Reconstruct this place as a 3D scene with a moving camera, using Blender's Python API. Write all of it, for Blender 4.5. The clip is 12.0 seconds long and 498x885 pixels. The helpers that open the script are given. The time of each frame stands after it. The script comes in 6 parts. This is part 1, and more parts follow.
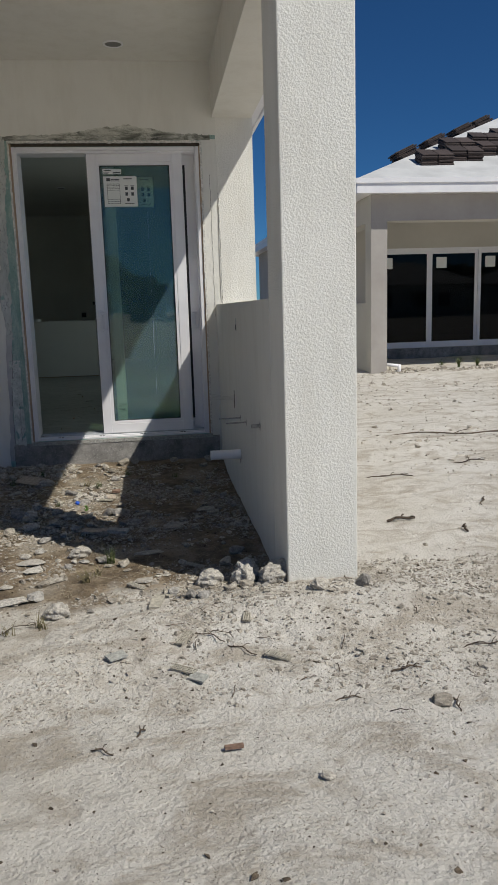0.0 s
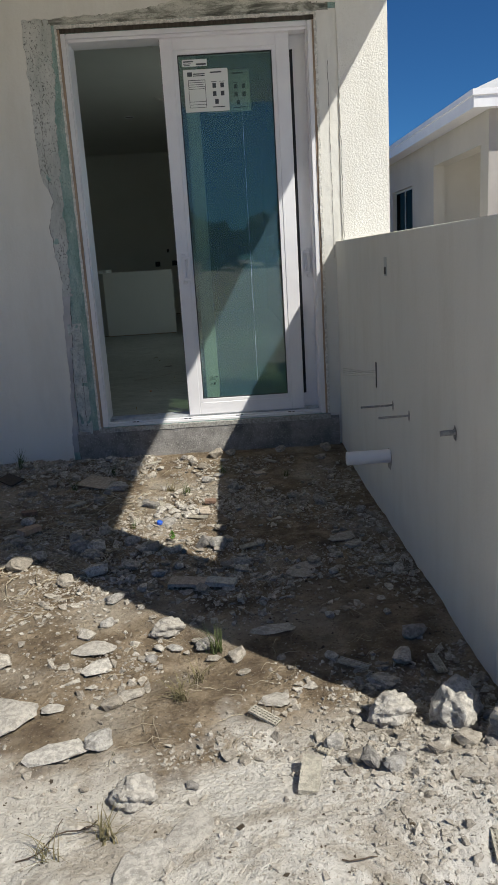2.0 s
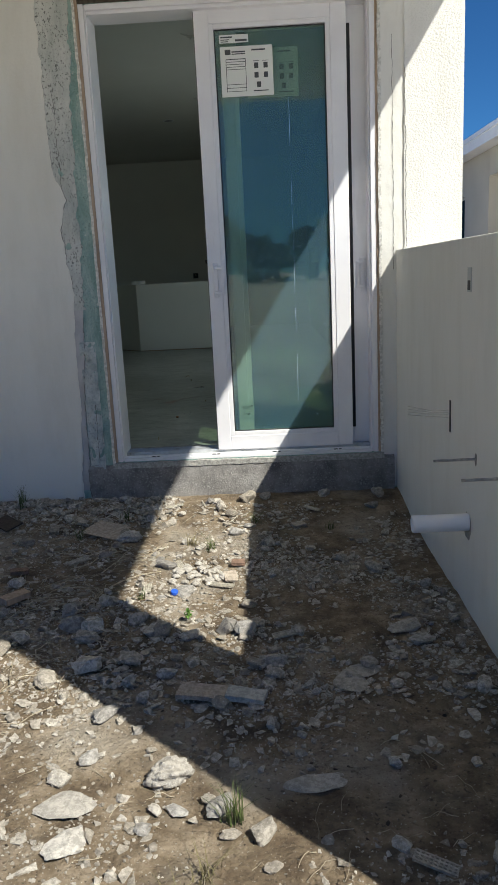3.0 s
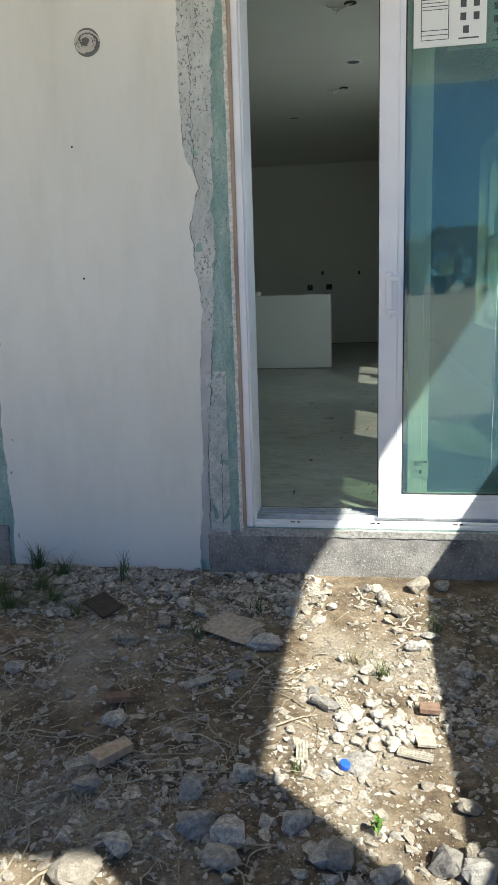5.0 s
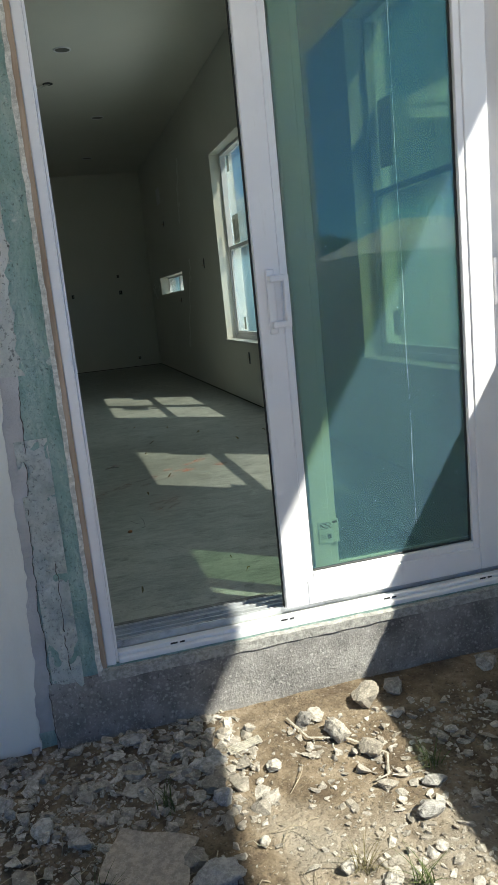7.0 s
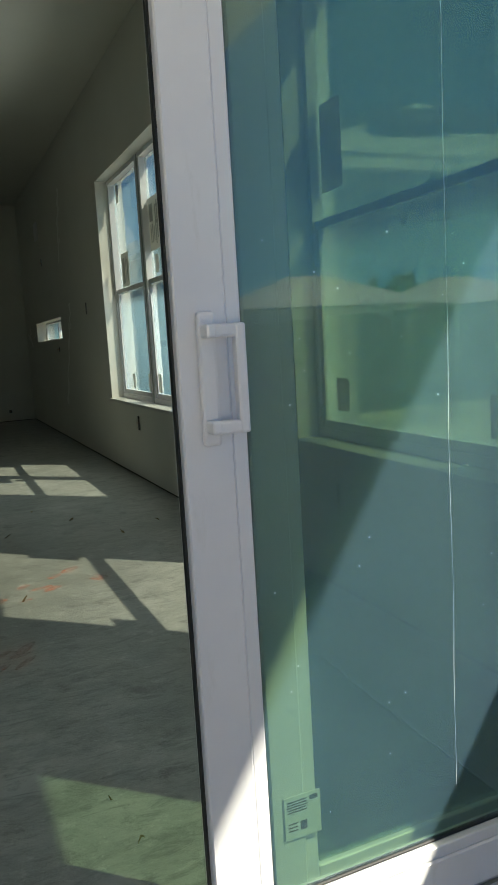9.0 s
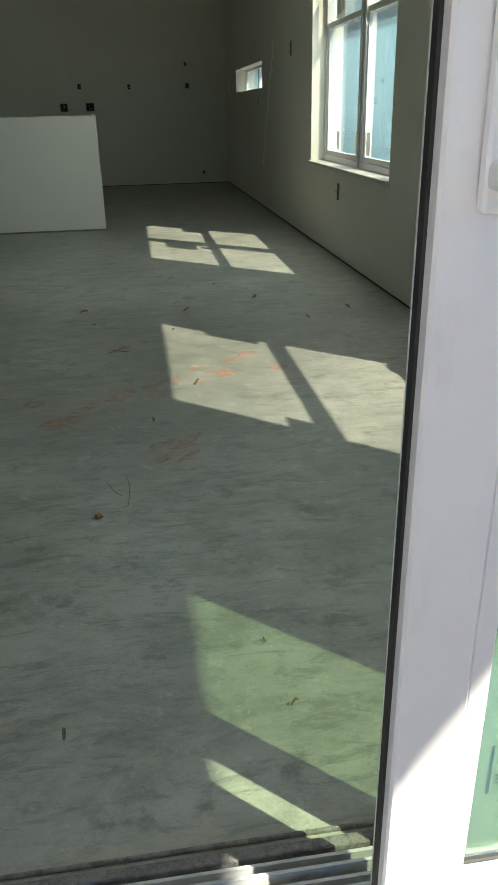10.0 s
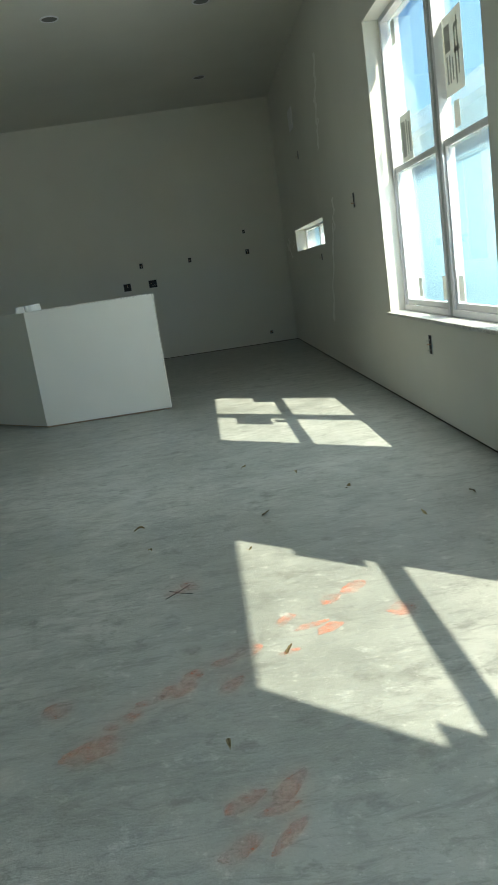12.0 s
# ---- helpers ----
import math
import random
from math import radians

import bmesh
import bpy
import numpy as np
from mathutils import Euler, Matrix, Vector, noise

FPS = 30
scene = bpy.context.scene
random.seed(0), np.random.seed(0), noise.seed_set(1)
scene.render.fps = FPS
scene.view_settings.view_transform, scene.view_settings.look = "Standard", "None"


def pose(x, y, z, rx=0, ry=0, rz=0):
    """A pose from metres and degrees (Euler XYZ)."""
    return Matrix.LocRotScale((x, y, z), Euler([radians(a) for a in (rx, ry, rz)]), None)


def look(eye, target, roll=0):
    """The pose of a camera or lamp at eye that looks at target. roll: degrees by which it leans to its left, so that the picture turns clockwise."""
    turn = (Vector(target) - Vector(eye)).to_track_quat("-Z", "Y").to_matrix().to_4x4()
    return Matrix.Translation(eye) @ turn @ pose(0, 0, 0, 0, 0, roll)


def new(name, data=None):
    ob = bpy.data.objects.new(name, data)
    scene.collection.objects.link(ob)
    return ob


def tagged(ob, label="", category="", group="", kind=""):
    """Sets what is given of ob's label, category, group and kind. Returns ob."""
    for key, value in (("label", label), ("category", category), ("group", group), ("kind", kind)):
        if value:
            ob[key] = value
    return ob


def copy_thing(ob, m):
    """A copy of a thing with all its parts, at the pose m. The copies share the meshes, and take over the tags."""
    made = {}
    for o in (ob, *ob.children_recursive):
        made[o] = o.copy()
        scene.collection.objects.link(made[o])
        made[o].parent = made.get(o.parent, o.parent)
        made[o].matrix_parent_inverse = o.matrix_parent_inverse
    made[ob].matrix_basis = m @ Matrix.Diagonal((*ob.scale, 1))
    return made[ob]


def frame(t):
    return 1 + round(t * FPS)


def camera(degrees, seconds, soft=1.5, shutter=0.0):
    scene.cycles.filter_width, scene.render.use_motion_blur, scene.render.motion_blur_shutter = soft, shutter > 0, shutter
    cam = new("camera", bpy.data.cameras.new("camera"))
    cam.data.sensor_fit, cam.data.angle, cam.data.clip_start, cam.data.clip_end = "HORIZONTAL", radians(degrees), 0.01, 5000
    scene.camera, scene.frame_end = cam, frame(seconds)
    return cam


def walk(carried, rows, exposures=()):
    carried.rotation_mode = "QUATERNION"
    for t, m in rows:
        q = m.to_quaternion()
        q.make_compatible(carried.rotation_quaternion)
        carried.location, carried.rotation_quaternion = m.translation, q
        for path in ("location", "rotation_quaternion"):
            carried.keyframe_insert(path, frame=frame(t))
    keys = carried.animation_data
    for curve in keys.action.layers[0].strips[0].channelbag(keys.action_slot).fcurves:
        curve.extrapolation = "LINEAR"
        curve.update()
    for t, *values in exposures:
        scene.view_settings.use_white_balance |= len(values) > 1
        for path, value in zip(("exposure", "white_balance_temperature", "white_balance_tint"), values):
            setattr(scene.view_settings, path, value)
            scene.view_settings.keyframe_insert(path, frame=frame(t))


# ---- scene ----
cam = camera(37.3, 12.0, soft=1.0)
METRES, EYE, TILT, LEAN, TURN = 7.5, 1.36, 0.0, 0.0, -6.9
ROWS = [
    (0.0, 0.0, 0.0, 0.0, -0.31, -10.29, 1.73),
    (0.5, -0.0222, 0.0502, -0.0006, 2.93, -11.35, 2.13),
    (1.0, -0.0284, 0.1005, -0.006, 3.57, -12.08, 2.27),
    (1.5, -0.0354, 0.1539, -0.0067, 4.59, -13.41, 3.03),
    (2.0, -0.0498, 0.2084, -0.0039, 5.13, -14.01, 3.49),
    (2.5, -0.0535, 0.2566, -0.0064, 5.98, -13.5, 3.24),
    (4.5, -0.1029, 0.4331, -0.0031, 15.63, -12.08, 1.84),
    (5.0, -0.1279, 0.4399, -0.0041, 15.78, -11.7, 1.8),
    (5.5, -0.1536, 0.4662, -0.0095, 14.69, -10.33, 2.44),
    (6.0, -0.1782, 0.5025, -0.0043, 7.72, -10.04, 2.7),
    (6.5, -0.2007, 0.5349, -0.0037, 0.1, -10.37, 4.07),
    (7.0, -0.2189, 0.574, -0.0061, -8.04, -11.29, 5.63),
    (9.0, -0.2008, 0.7341, -0.0023, -16.75, -8.06, 3.35),
    (9.5, -0.1851, 0.7678, -0.0014, -8.42, -14.57, 2.09),
    (10.0, -0.1946, 0.7951, -0.0123, -1.6, -24.36, 1.23),
    (10.5, -0.198, 0.8256, -0.0133, 1.8, -27.22, 0.3),
    (11.0, -0.194, 0.8501, -0.0107, 0.49, -24.15, 0.52),
    (11.5, -0.1923, 0.881, -0.0044, 0.95, -18.47, 4.15),
    (12.0, -0.1977, 0.9199, -0.009, 2.9, -12.97, 8.23),
]
walk(cam, [(t, pose(0, 0, EYE, TILT, LEAN, TURN) @ pose(METRES * x, METRES * y, METRES * z, 90 + pitch, roll, yaw)) for t, x, y, z, yaw, pitch, roll in ROWS],
     exposures=[(0.0, -0.15, 6550, 8), (1.5, 0.15, 6600, 8), (2.5, 0.5, 6550, 7), (4.5, 1.3, 6550, 4), (5.5, 1.5, 6550, 4), (6.5, 1.5, 6550, 3), (7.0, 1.25, 6600, 2), (9.0, 1.2, 7100, 2), (9.5, 2.2, 7000, 4), (10.0, 2.03, 7350, 5), (10.5, 2.0, 7500, 3), (11.0, 2.42, 7200, 3), (11.5, 2.6, 6750, 4), (12.0, 2.82, 6700, 6)])

# exposure follows the walk from full sun into the shaded room
SUN_DIR = Vector((0.625, -0.583, 1.0)).normalized()

# ---------------------------------------------------------------- world and light
world = bpy.data.worlds.new("sky")
scene.world = world
world.use_nodes = True
wn = world.node_tree.nodes
sky = wn.new("ShaderNodeTexSky")
sky.sky_type = "NISHITA"
sky.sun_disc = False
sky.sun_elevation = math.asin(SUN_DIR.z)
sky.sun_rotation = math.atan2(SUN_DIR.x, SUN_DIR.y)
sky.air_density = 1.0
sky.dust_density = 0.0
sky.altitude = 2500
sky.ozone_density = 5.0
wn["Background"].inputs["Strength"].default_value = 0.047
tone = wn.new("ShaderNodeMix")
tone.data_type, tone.blend_type = "RGBA", "MULTIPLY"
tone.inputs[0].default_value = 1.0
tone.inputs[7].default_value = (0.41, 0.88, 1.27, 1)
world.node_tree.links.new(sky.outputs[0], tone.inputs[6])
world.node_tree.links.new(tone.outputs[2], wn["Background"].inputs["Color"])

sun = new("sun", bpy.data.lights.new("sun", "SUN"))
sun.data.energy = 4.4
sun.data.angle = radians(0.53)
sun.data.color = (1.0, 0.96, 0.885)
sun.matrix_world = look(SUN_DIR * 40, (0, 0, 0))


def sky_lamp(name, centre, target, w, h, power, col=(0.86, 0.95, 1.0)):
    """Daylight entering through one opening."""
    lamp = new(name, bpy.data.lights.new(name, "AREA"))
    lamp.data.shape, lamp.data.size, lamp.data.size_y = "RECTANGLE", w, h
    lamp.data.energy, lamp.data.color = power, col
    lamp.matrix_world = look(centre, target)
    return lamp


sky_lamp("window_daylight_far", (0.74, 11.21, 1.85), (-2, 11.21, 1.0), 1.7, 1.6, 6.5)
sky_lamp("window_daylight_near", (0.74, 7.92, 1.85), (-2, 7.92, 1.0), 1.0, 1.6, 3.6)

# ---------------------------------------------------------------- materials


def material(name, build=None, color=(0.5, 0.5, 0.5), rough=0.7, metal=0.0):
    m = bpy.data.materials.new(name)
    m.use_nodes = True
    p = m.node_tree.nodes["Principled BSDF"]
    p.inputs["Base Color"].default_value = (*color, 1)
    p.inputs["Roughness"].default_value = rough
    p.inputs["Metallic"].default_value = metal
    if build:
        build(m.node_tree, p)
    return m


def coords(nt, scale=(1, 1, 1)):
    geo = nt.nodes.new("ShaderNodeNewGeometry")
    mp = nt.nodes.new("ShaderNodeMapping")
    mp.inputs["Scale"].default_value = scale
    nt.links.new(geo.outputs["Position"], mp.inputs["Vector"])
    return mp.outputs[0]


def noise_tex(nt, vec, scale, detail=4, rough=0.55, distort=0.0):
    n = nt.nodes.new("ShaderNodeTexNoise")
    n.inputs["Scale"].default_value = scale
    n.inputs["Detail"].default_value = detail
    n.inputs["Roughness"].default_value = rough
    n.inputs["Distortion"].default_value = distort
    nt.links.new(vec, n.inputs["Vector"])
    return n.outputs["Fac"]


def voronoi_tex(nt, vec, scale, feature="F1"):
    n = nt.nodes.new("ShaderNodeTexVoronoi")
    n.feature = feature
    n.inputs["Scale"].default_value = scale
    nt.links.new(vec, n.inputs["Vector"])
    return n.outputs["Distance"]


def ramp(nt, fac, stops):
    r = nt.nodes.new("ShaderNodeValToRGB")
    el = r.color_ramp.elements
    while len(el) < len(stops):
        el.new(0.5)
    for e, (pos, c) in zip(el, stops):
        e.position = pos
        e.color = (*c, 1) if len(c) == 3 else c
    nt.links.new(fac, r.inputs[0])
    return r.outputs[0]


def mix(nt, fac, a, b, mode="MIX"):
    m = nt.nodes.new("ShaderNodeMix")
    m.data_type, m.blend_type = "RGBA", mode
    for sock, v in ((m.inputs[0], fac), (m.inputs[6], a), (m.inputs[7], b)):
        if isinstance(v, (int, float)):
            sock.default_value = v
        elif isinstance(v, tuple):
            sock.default_value = (*v, 1)
        else:
            nt.links.new(v, sock)
    return m.outputs[2]


def math_node(nt, op, a, b=0.0, clamp=False):
    m = nt.nodes.new("ShaderNodeMath")
    m.operation, m.use_clamp = op, clamp
    for sock, v in zip(m.inputs, (a, b)):
        if isinstance(v, (int, float)):
            sock.default_value = v
        else:
            nt.links.new(v, sock)
    return m.outputs[0]


def bump(nt, p, height, strength=0.5, distance=0.01):
    b = nt.nodes.new("ShaderNodeBump")
    b.inputs["Strength"].default_value = strength
    b.inputs["Distance"].default_value = distance
    nt.links.new(height, b.inputs["Height"])
    nt.links.new(b.outputs[0], p.inputs["Normal"])


def set_color(nt, p, sock):
    nt.links.new(sock, p.inputs["Base Color"])


def grey(v):
    return (v, v, v)


def b_stucco(coarse):
    def build(nt, p):
        v = coords(nt)
        big = noise_tex(nt, v, 0.9, 5, 0.6)
        fine = noise_tex(nt, v, 260, 3)
        blot = noise_tex(nt, v, 84 if coarse else 60, 4, 0.62, 0.2)
        k = 1.0 if coarse else 0.95
        c = ramp(nt, big, [(0.3, (0.70 * k, 0.69 * k, 0.645 * k)), (0.7, (0.77 * k, 0.755 * k, 0.705 * k))])
        grime = ramp(nt, noise_tex(nt, coords(nt, (3, 3, 0.8)), 2.2, 6, 0.65), [(0.45, grey(1)), (0.8, (0.9, 0.89, 0.87))])
        set_color(nt, p, mix(nt, 1.0, c, grime, "MULTIPLY"))
        flat = ramp(nt, blot, [(0.36, grey(0)), (0.62, grey(1))])
        h = mix(nt, 0.3, flat, fine)
        bump(nt, p, h, 0.42 if coarse else 0.22, 0.006 if coarse else 0.003)
    return build


def b_beige(nt, p):
    v = coords(nt)
    set_color(nt, p, ramp(nt, noise_tex(nt, v, 0.8, 5, 0.6), [(0.3, (0.45, 0.43, 0.385)), (0.7, (0.52, 0.50, 0.45))]))
    bump(nt, p, noise_tex(nt, v, 60, 3), 0.2, 0.003)


def b_taupe(nt, p):
    v = coords(nt)
    set_color(nt, p, ramp(nt, noise_tex(nt, v, 1.4, 6, 0.65), [(0.3, (0.33, 0.305, 0.285)), (0.7, (0.40, 0.375, 0.35))]))
    bump(nt, p, noise_tex(nt, v, 60, 3), 0.2, 0.003)


def b_cement(nt, p):
    v = coords(nt)
    big = noise_tex(nt, coords(nt, (2.6, 1, 0.9)), 5, 9, 0.74, 0.5)
    fine = noise_tex(nt, v, 90, 7, 0.75)
    pit = noise_tex(nt, coords(nt, (1, 1, 0.7)), 130, 4, 0.6)
    c = ramp(nt, big, [(0.34, (0.20, 0.33, 0.30)), (0.48, (0.28, 0.41, 0.375)), (0.58, (0.37, 0.48, 0.445)), (0.72, (0.50, 0.57, 0.54))])
    c = mix(nt, ramp(nt, fine, [(0.30, grey(0.8)), (0.46, grey(0))]), c, (0.15, 0.21, 0.195))
    c = mix(nt, ramp(nt, pit, [(0.60, grey(0)), (0.68, grey(0.7))]), c, (0.10, 0.13, 0.125))
    c = mix(nt, ramp(nt, noise_tex(nt, v, 26, 6, 0.7), [(0.62, grey(0)), (0.70, grey(0.7))]), c, (0.66, 0.69, 0.66))
    set_color(nt, p, c)
    bump(nt, p, mix(nt, 0.5, fine, pit), 1.0, 0.012)


def b_skim(nt, p):
    """Grey skim coat full of small dark pits."""
    v = coords(nt)
    big = noise_tex(nt, coords(nt, (2, 1, 0.8)), 6, 7, 0.7, 0.3)
    pit = noise_tex(nt, coords(nt, (1, 1, 0.75)), 95, 5, 0.65)
    where = noise_tex(nt, v, 5, 4, 0.6)
    c = ramp(nt, big, [(0.34, (0.40, 0.425, 0.40)), (0.5, (0.50, 0.515, 0.49)), (0.68, (0.61, 0.61, 0.58))])
    spots = math_node(nt, "MULTIPLY", ramp(nt, pit, [(0.56, grey(0)), (0.63, grey(1))]), ramp(nt, where, [(0.35, grey(0.2)), (0.55, grey(0.9))]))
    set_color(nt, p, mix(nt, spots, c, (0.10, 0.105, 0.10)))
    bump(nt, p, mix(nt, 0.5, pit, noise_tex(nt, v, 40, 6, 0.7)), 0.9, -0.008)


def b_lump(nt, p):
    v = coords(nt)
    fine = noise_tex(nt, v, 90, 7, 0.75)
    c = ramp(nt, noise_tex(nt, v, 16, 7, 0.7), [(0.36, (0.42, 0.47, 0.455)), (0.52, (0.57, 0.605, 0.585)), (0.68, (0.70, 0.715, 0.69))])
    set_color(nt, p, mix(nt, ramp(nt, fine, [(0.34, grey(0.8)), (0.46, grey(0))]), c, (0.14, 0.17, 0.165)))
    bump(nt, p, fine, 1.0, 0.012)


def b_scratch(nt, p):
    v = coords(nt)
    big = noise_tex(nt, v, 7, 5, 0.6)
    fine = noise_tex(nt, v, 110, 5, 0.7)
    set_color(nt, p, ramp(nt, big, [(0.35, (0.38, 0.375, 0.385)), (0.65, (0.50, 0.49, 0.495))]))
    bump(nt, p, fine, 0.7, 0.006)


def b_smear(nt, p):
    """Dirty smears of adhesive and soot on pale render."""
    v = coords(nt)
    a = noise_tex(nt, coords(nt, (1.1, 1, 4.5)), 4.5, 9, 0.72, 0.6)
    fine = noise_tex(nt, v, 80, 6, 0.7)
    c = ramp(nt, a, [(0.36, (0.10, 0.10, 0.085)), (0.46, (0.26, 0.26, 0.225)), (0.56, (0.52, 0.515, 0.46)), (0.68, (0.68, 0.67, 0.61))])
    set_color(nt, p, mix(nt, ramp(nt, fine, [(0.32, grey(0.6)), (0.46, grey(0))]), c, (0.12, 0.12, 0.10)))
    bump(nt, p, mix(nt, 0.4, a, fine), 0.8, 0.012)


def b_curb(nt, p):
    v = coords(nt)
    big = noise_tex(nt, v, 5, 6, 0.65)
    fine = noise_tex(nt, v, 120, 5, 0.7)
    c = ramp(nt, big, [(0.36, (0.13, 0.125, 0.12)), (0.5, (0.23, 0.22, 0.21)), (0.66, (0.35, 0.335, 0.315))])
    c = mix(nt, ramp(nt, voronoi_tex(nt, v, 42), [(0.16, grey(0.6)), (0.26, grey(0))]), c, (0.42, 0.40, 0.375))
    c = mix(nt, ramp(nt, noise_tex(nt, v, 55, 6, 0.75), [(0.32, grey(0.9)), (0.42, grey(0))]), c, (0.05, 0.048, 0.045))
    set_color(nt, p, mix(nt, ramp(nt, fine, [(0.54, grey(0)), (0.68, grey(0.7))]), c, (0.5, 0.48, 0.45)))
    bump(nt, p, mix(nt, 0.5, fine, noise_tex(nt, v, 40, 8, 0.75)), 0.8, 0.010)


def b_drywall(nt, p):
    v = coords(nt)
    big = noise_tex(nt, v, 0.7, 4)
    fine = noise_tex(nt, v, 140, 3)
    set_color(nt, p, ramp(nt, big, [(0.3, (0.66, 0.645, 0.59)), (0.7, (0.73, 0.715, 0.655))]))
    bump(nt, p, mix(nt, 0.5, fine, noise_tex(nt, v, 35, 3)), 0.18, 0.003)


def b_slab(nt, p):
    v = coords(nt)
    streak = noise_tex(nt, coords(nt, (1.3, 2.2, 1)), 3.5, 14, 0.82, 0.25)
    blotch = noise_tex(nt, v, 0.9, 9, 0.66, 0.2)
    fine = noise_tex(nt, v, 120, 5, 0.7)
    spot_n = noise_tex(nt, v, 14, 7, 0.78)
    c = ramp(nt, blotch, [(0.34, (0.25, 0.265, 0.24)), (0.48, (0.34, 0.355, 0.325)), (0.64, (0.46, 0.47, 0.435))])
    c = mix(nt, ramp(nt, streak, [(0.36, grey(0.7)), (0.54, grey(0))]), c, (0.20, 0.21, 0.19))
    c = mix(nt, ramp(nt, spot_n, [(0.57, grey(0)), (0.68, grey(0.6))]), c, (0.58, 0.585, 0.55))
    c = mix(nt, ramp(nt, noise_tex(nt, v, 7, 7, 0.75), [(0.34, grey(0.7)), (0.44, grey(0))]), c, (0.16, 0.165, 0.145))
    set_color(nt, p, c)
    nt.links.new(ramp(nt, blotch, [(0.3, grey(0.30)), (0.7, grey(0.50))]), p.inputs["Roughness"])
    arcs = noise_tex(nt, coords(nt, (2.2, 8.0, 1)), 3.0, 8, 0.7, 1.2)
    set_color(nt, p, mix(nt, ramp(nt, arcs, [(0.36, grey(0.6)), (0.48, grey(0))]), mix(nt, ramp(nt, noise_tex(nt, v, 55, 6, 0.8), [(0.60, grey(0)), (0.66, grey(0.5))]), c, (0.60, 0.605, 0.57)), (0.20, 0.21, 0.19)))
    bump(nt, p, mix(nt, 0.45, mix(nt, 0.6, streak, arcs), mix(nt, 0.5, fine, spot_n)), 0.9, 0.013)


def b_ground(nt, p):
    v = coords(nt)
    sep = nt.nodes.new("ShaderNodeSeparateXYZ")
    nt.links.new(v, sep.inputs[0])
    wob = noise_tex(nt, v, 1.6, 6, 0.6)
    fine = noise_tex(nt, v, 75, 6, 0.7)
    mid = noise_tex(nt, v, 9, 6, 0.65)
    big = noise_tex(nt, v, 0.55, 5, 0.6)
    peb = voronoi_tex(nt, v, 48)
    sand = ramp(nt, big, [(0.3, (0.53, 0.49, 0.425)), (0.5, (0.62, 0.585, 0.53)), (0.7, (0.69, 0.66, 0.615))])
    sand = mix(nt, ramp(nt, mid, [(0.52, grey(0)), (0.68, grey(0.5))]), sand, (0.36, 0.32, 0.27))
    sand = mix(nt, ramp(nt, fine, [(0.62, grey(0)), (0.74, grey(0.55))]), sand, (0.26, 0.225, 0.18))
    stain = noise_tex(nt, coords(nt, (1.0, 1.7, 1.0)), 2.6, 9, 0.72, 0.7)
    sand = mix(nt, ramp(nt, stain, [(0.49, grey(0)), (0.60, grey(0.8))]), sand, (0.38, 0.33, 0.265))
    speck = noise_tex(nt, v, 160, 4, 0.6)
    sand = mix(nt, ramp(nt, speck, [(0.62, grey(0)), (0.68, grey(0.85))]), sand, (0.17, 0.145, 0.11))
    sand = mix(nt, ramp(nt, noise_tex(nt, v, 30, 7, 0.75), [(0.30, grey(0.5)), (0.44, grey(0))]), sand, (0.69, 0.65, 0.59))
    soil = ramp(nt, mid, [(0.35, (0.10, 0.070, 0.043)), (0.5, (0.185, 0.138, 0.088)), (0.66, (0.32, 0.255, 0.18))])
    soil = mix(nt, ramp(nt, noise_tex(nt, v, 2.3, 4), [(0.5, grey(0)), (0.68, grey(0.6))]), soil, (0.44, 0.395, 0.325))
    soil = mix(nt, ramp(nt, noise_tex(nt, v, 110, 5, 0.7), [(0.60, grey(0)), (0.70, grey(0.75))]), soil, (0.55, 0.51, 0.44))
    soil = mix(nt, ramp(nt, fine, [(0.34, grey(0.8)), (0.44, grey(0))]), soil, (0.055, 0.042, 0.03))
    # dug-over soil inside the porch, pale graded sand everywhere else
    yy = math_node(nt, "ADD", sep.outputs[1], math_node(nt, "MULTIPLY", math_node(nt, "SUBTRACT", wob, 0.5), 1.6))
    a = math_node(nt, "MULTIPLY", math_node(nt, "SUBTRACT", yy, 3.22), 5.0, True)
    b = math_node(nt, "MULTIPLY", math_node(nt, "SUBTRACT", 0.75, sep.outputs[0]), 8.0, True)
    zone = math_node(nt, "MULTIPLY", a, b)
    set_color(nt, p, mix(nt, zone, sand, soil))
    bump(nt, p, mix(nt, 0.5, fine, mix(nt, 0.4, mid, peb)), 1.0, 0.026)


def b_stone(c0, c1):
    def build(nt, p):
        v = coords(nt)
        geo = nt.nodes.new("ShaderNodeNewGeometry")
        info = nt.nodes.new("ShaderNodeObjectInfo")
        rnd = math_node(nt, "FRACT", math_node(nt, "ADD", geo.outputs["Random Per Island"], info.outputs["Random"]))
        c = ramp(nt, rnd, [(0.0, c0), (0.55, tuple((a + b) / 2 for a, b in zip(c0, c1))), (1.0, c1)])
        n = noise_tex(nt, v, 60, 6, 0.7)
        c = mix(nt, ramp(nt, n, [(0.42, grey(0.6)), (0.58, grey(0))]), c, tuple(a * 0.5 for a in c0))
        c = mix(nt, ramp(nt, noise_tex(nt, v, 190, 4, 0.7), [(0.58, grey(0)), (0.68, grey(0.5))]), c, tuple(min(0.85, a * 1.25) for a in c1))
        set_color(nt, p, c)
        bump(nt, p, mix(nt, 0.35, n, noise_tex(nt, v, 210, 5, 0.75)), 1.0, 0.010)
    return build


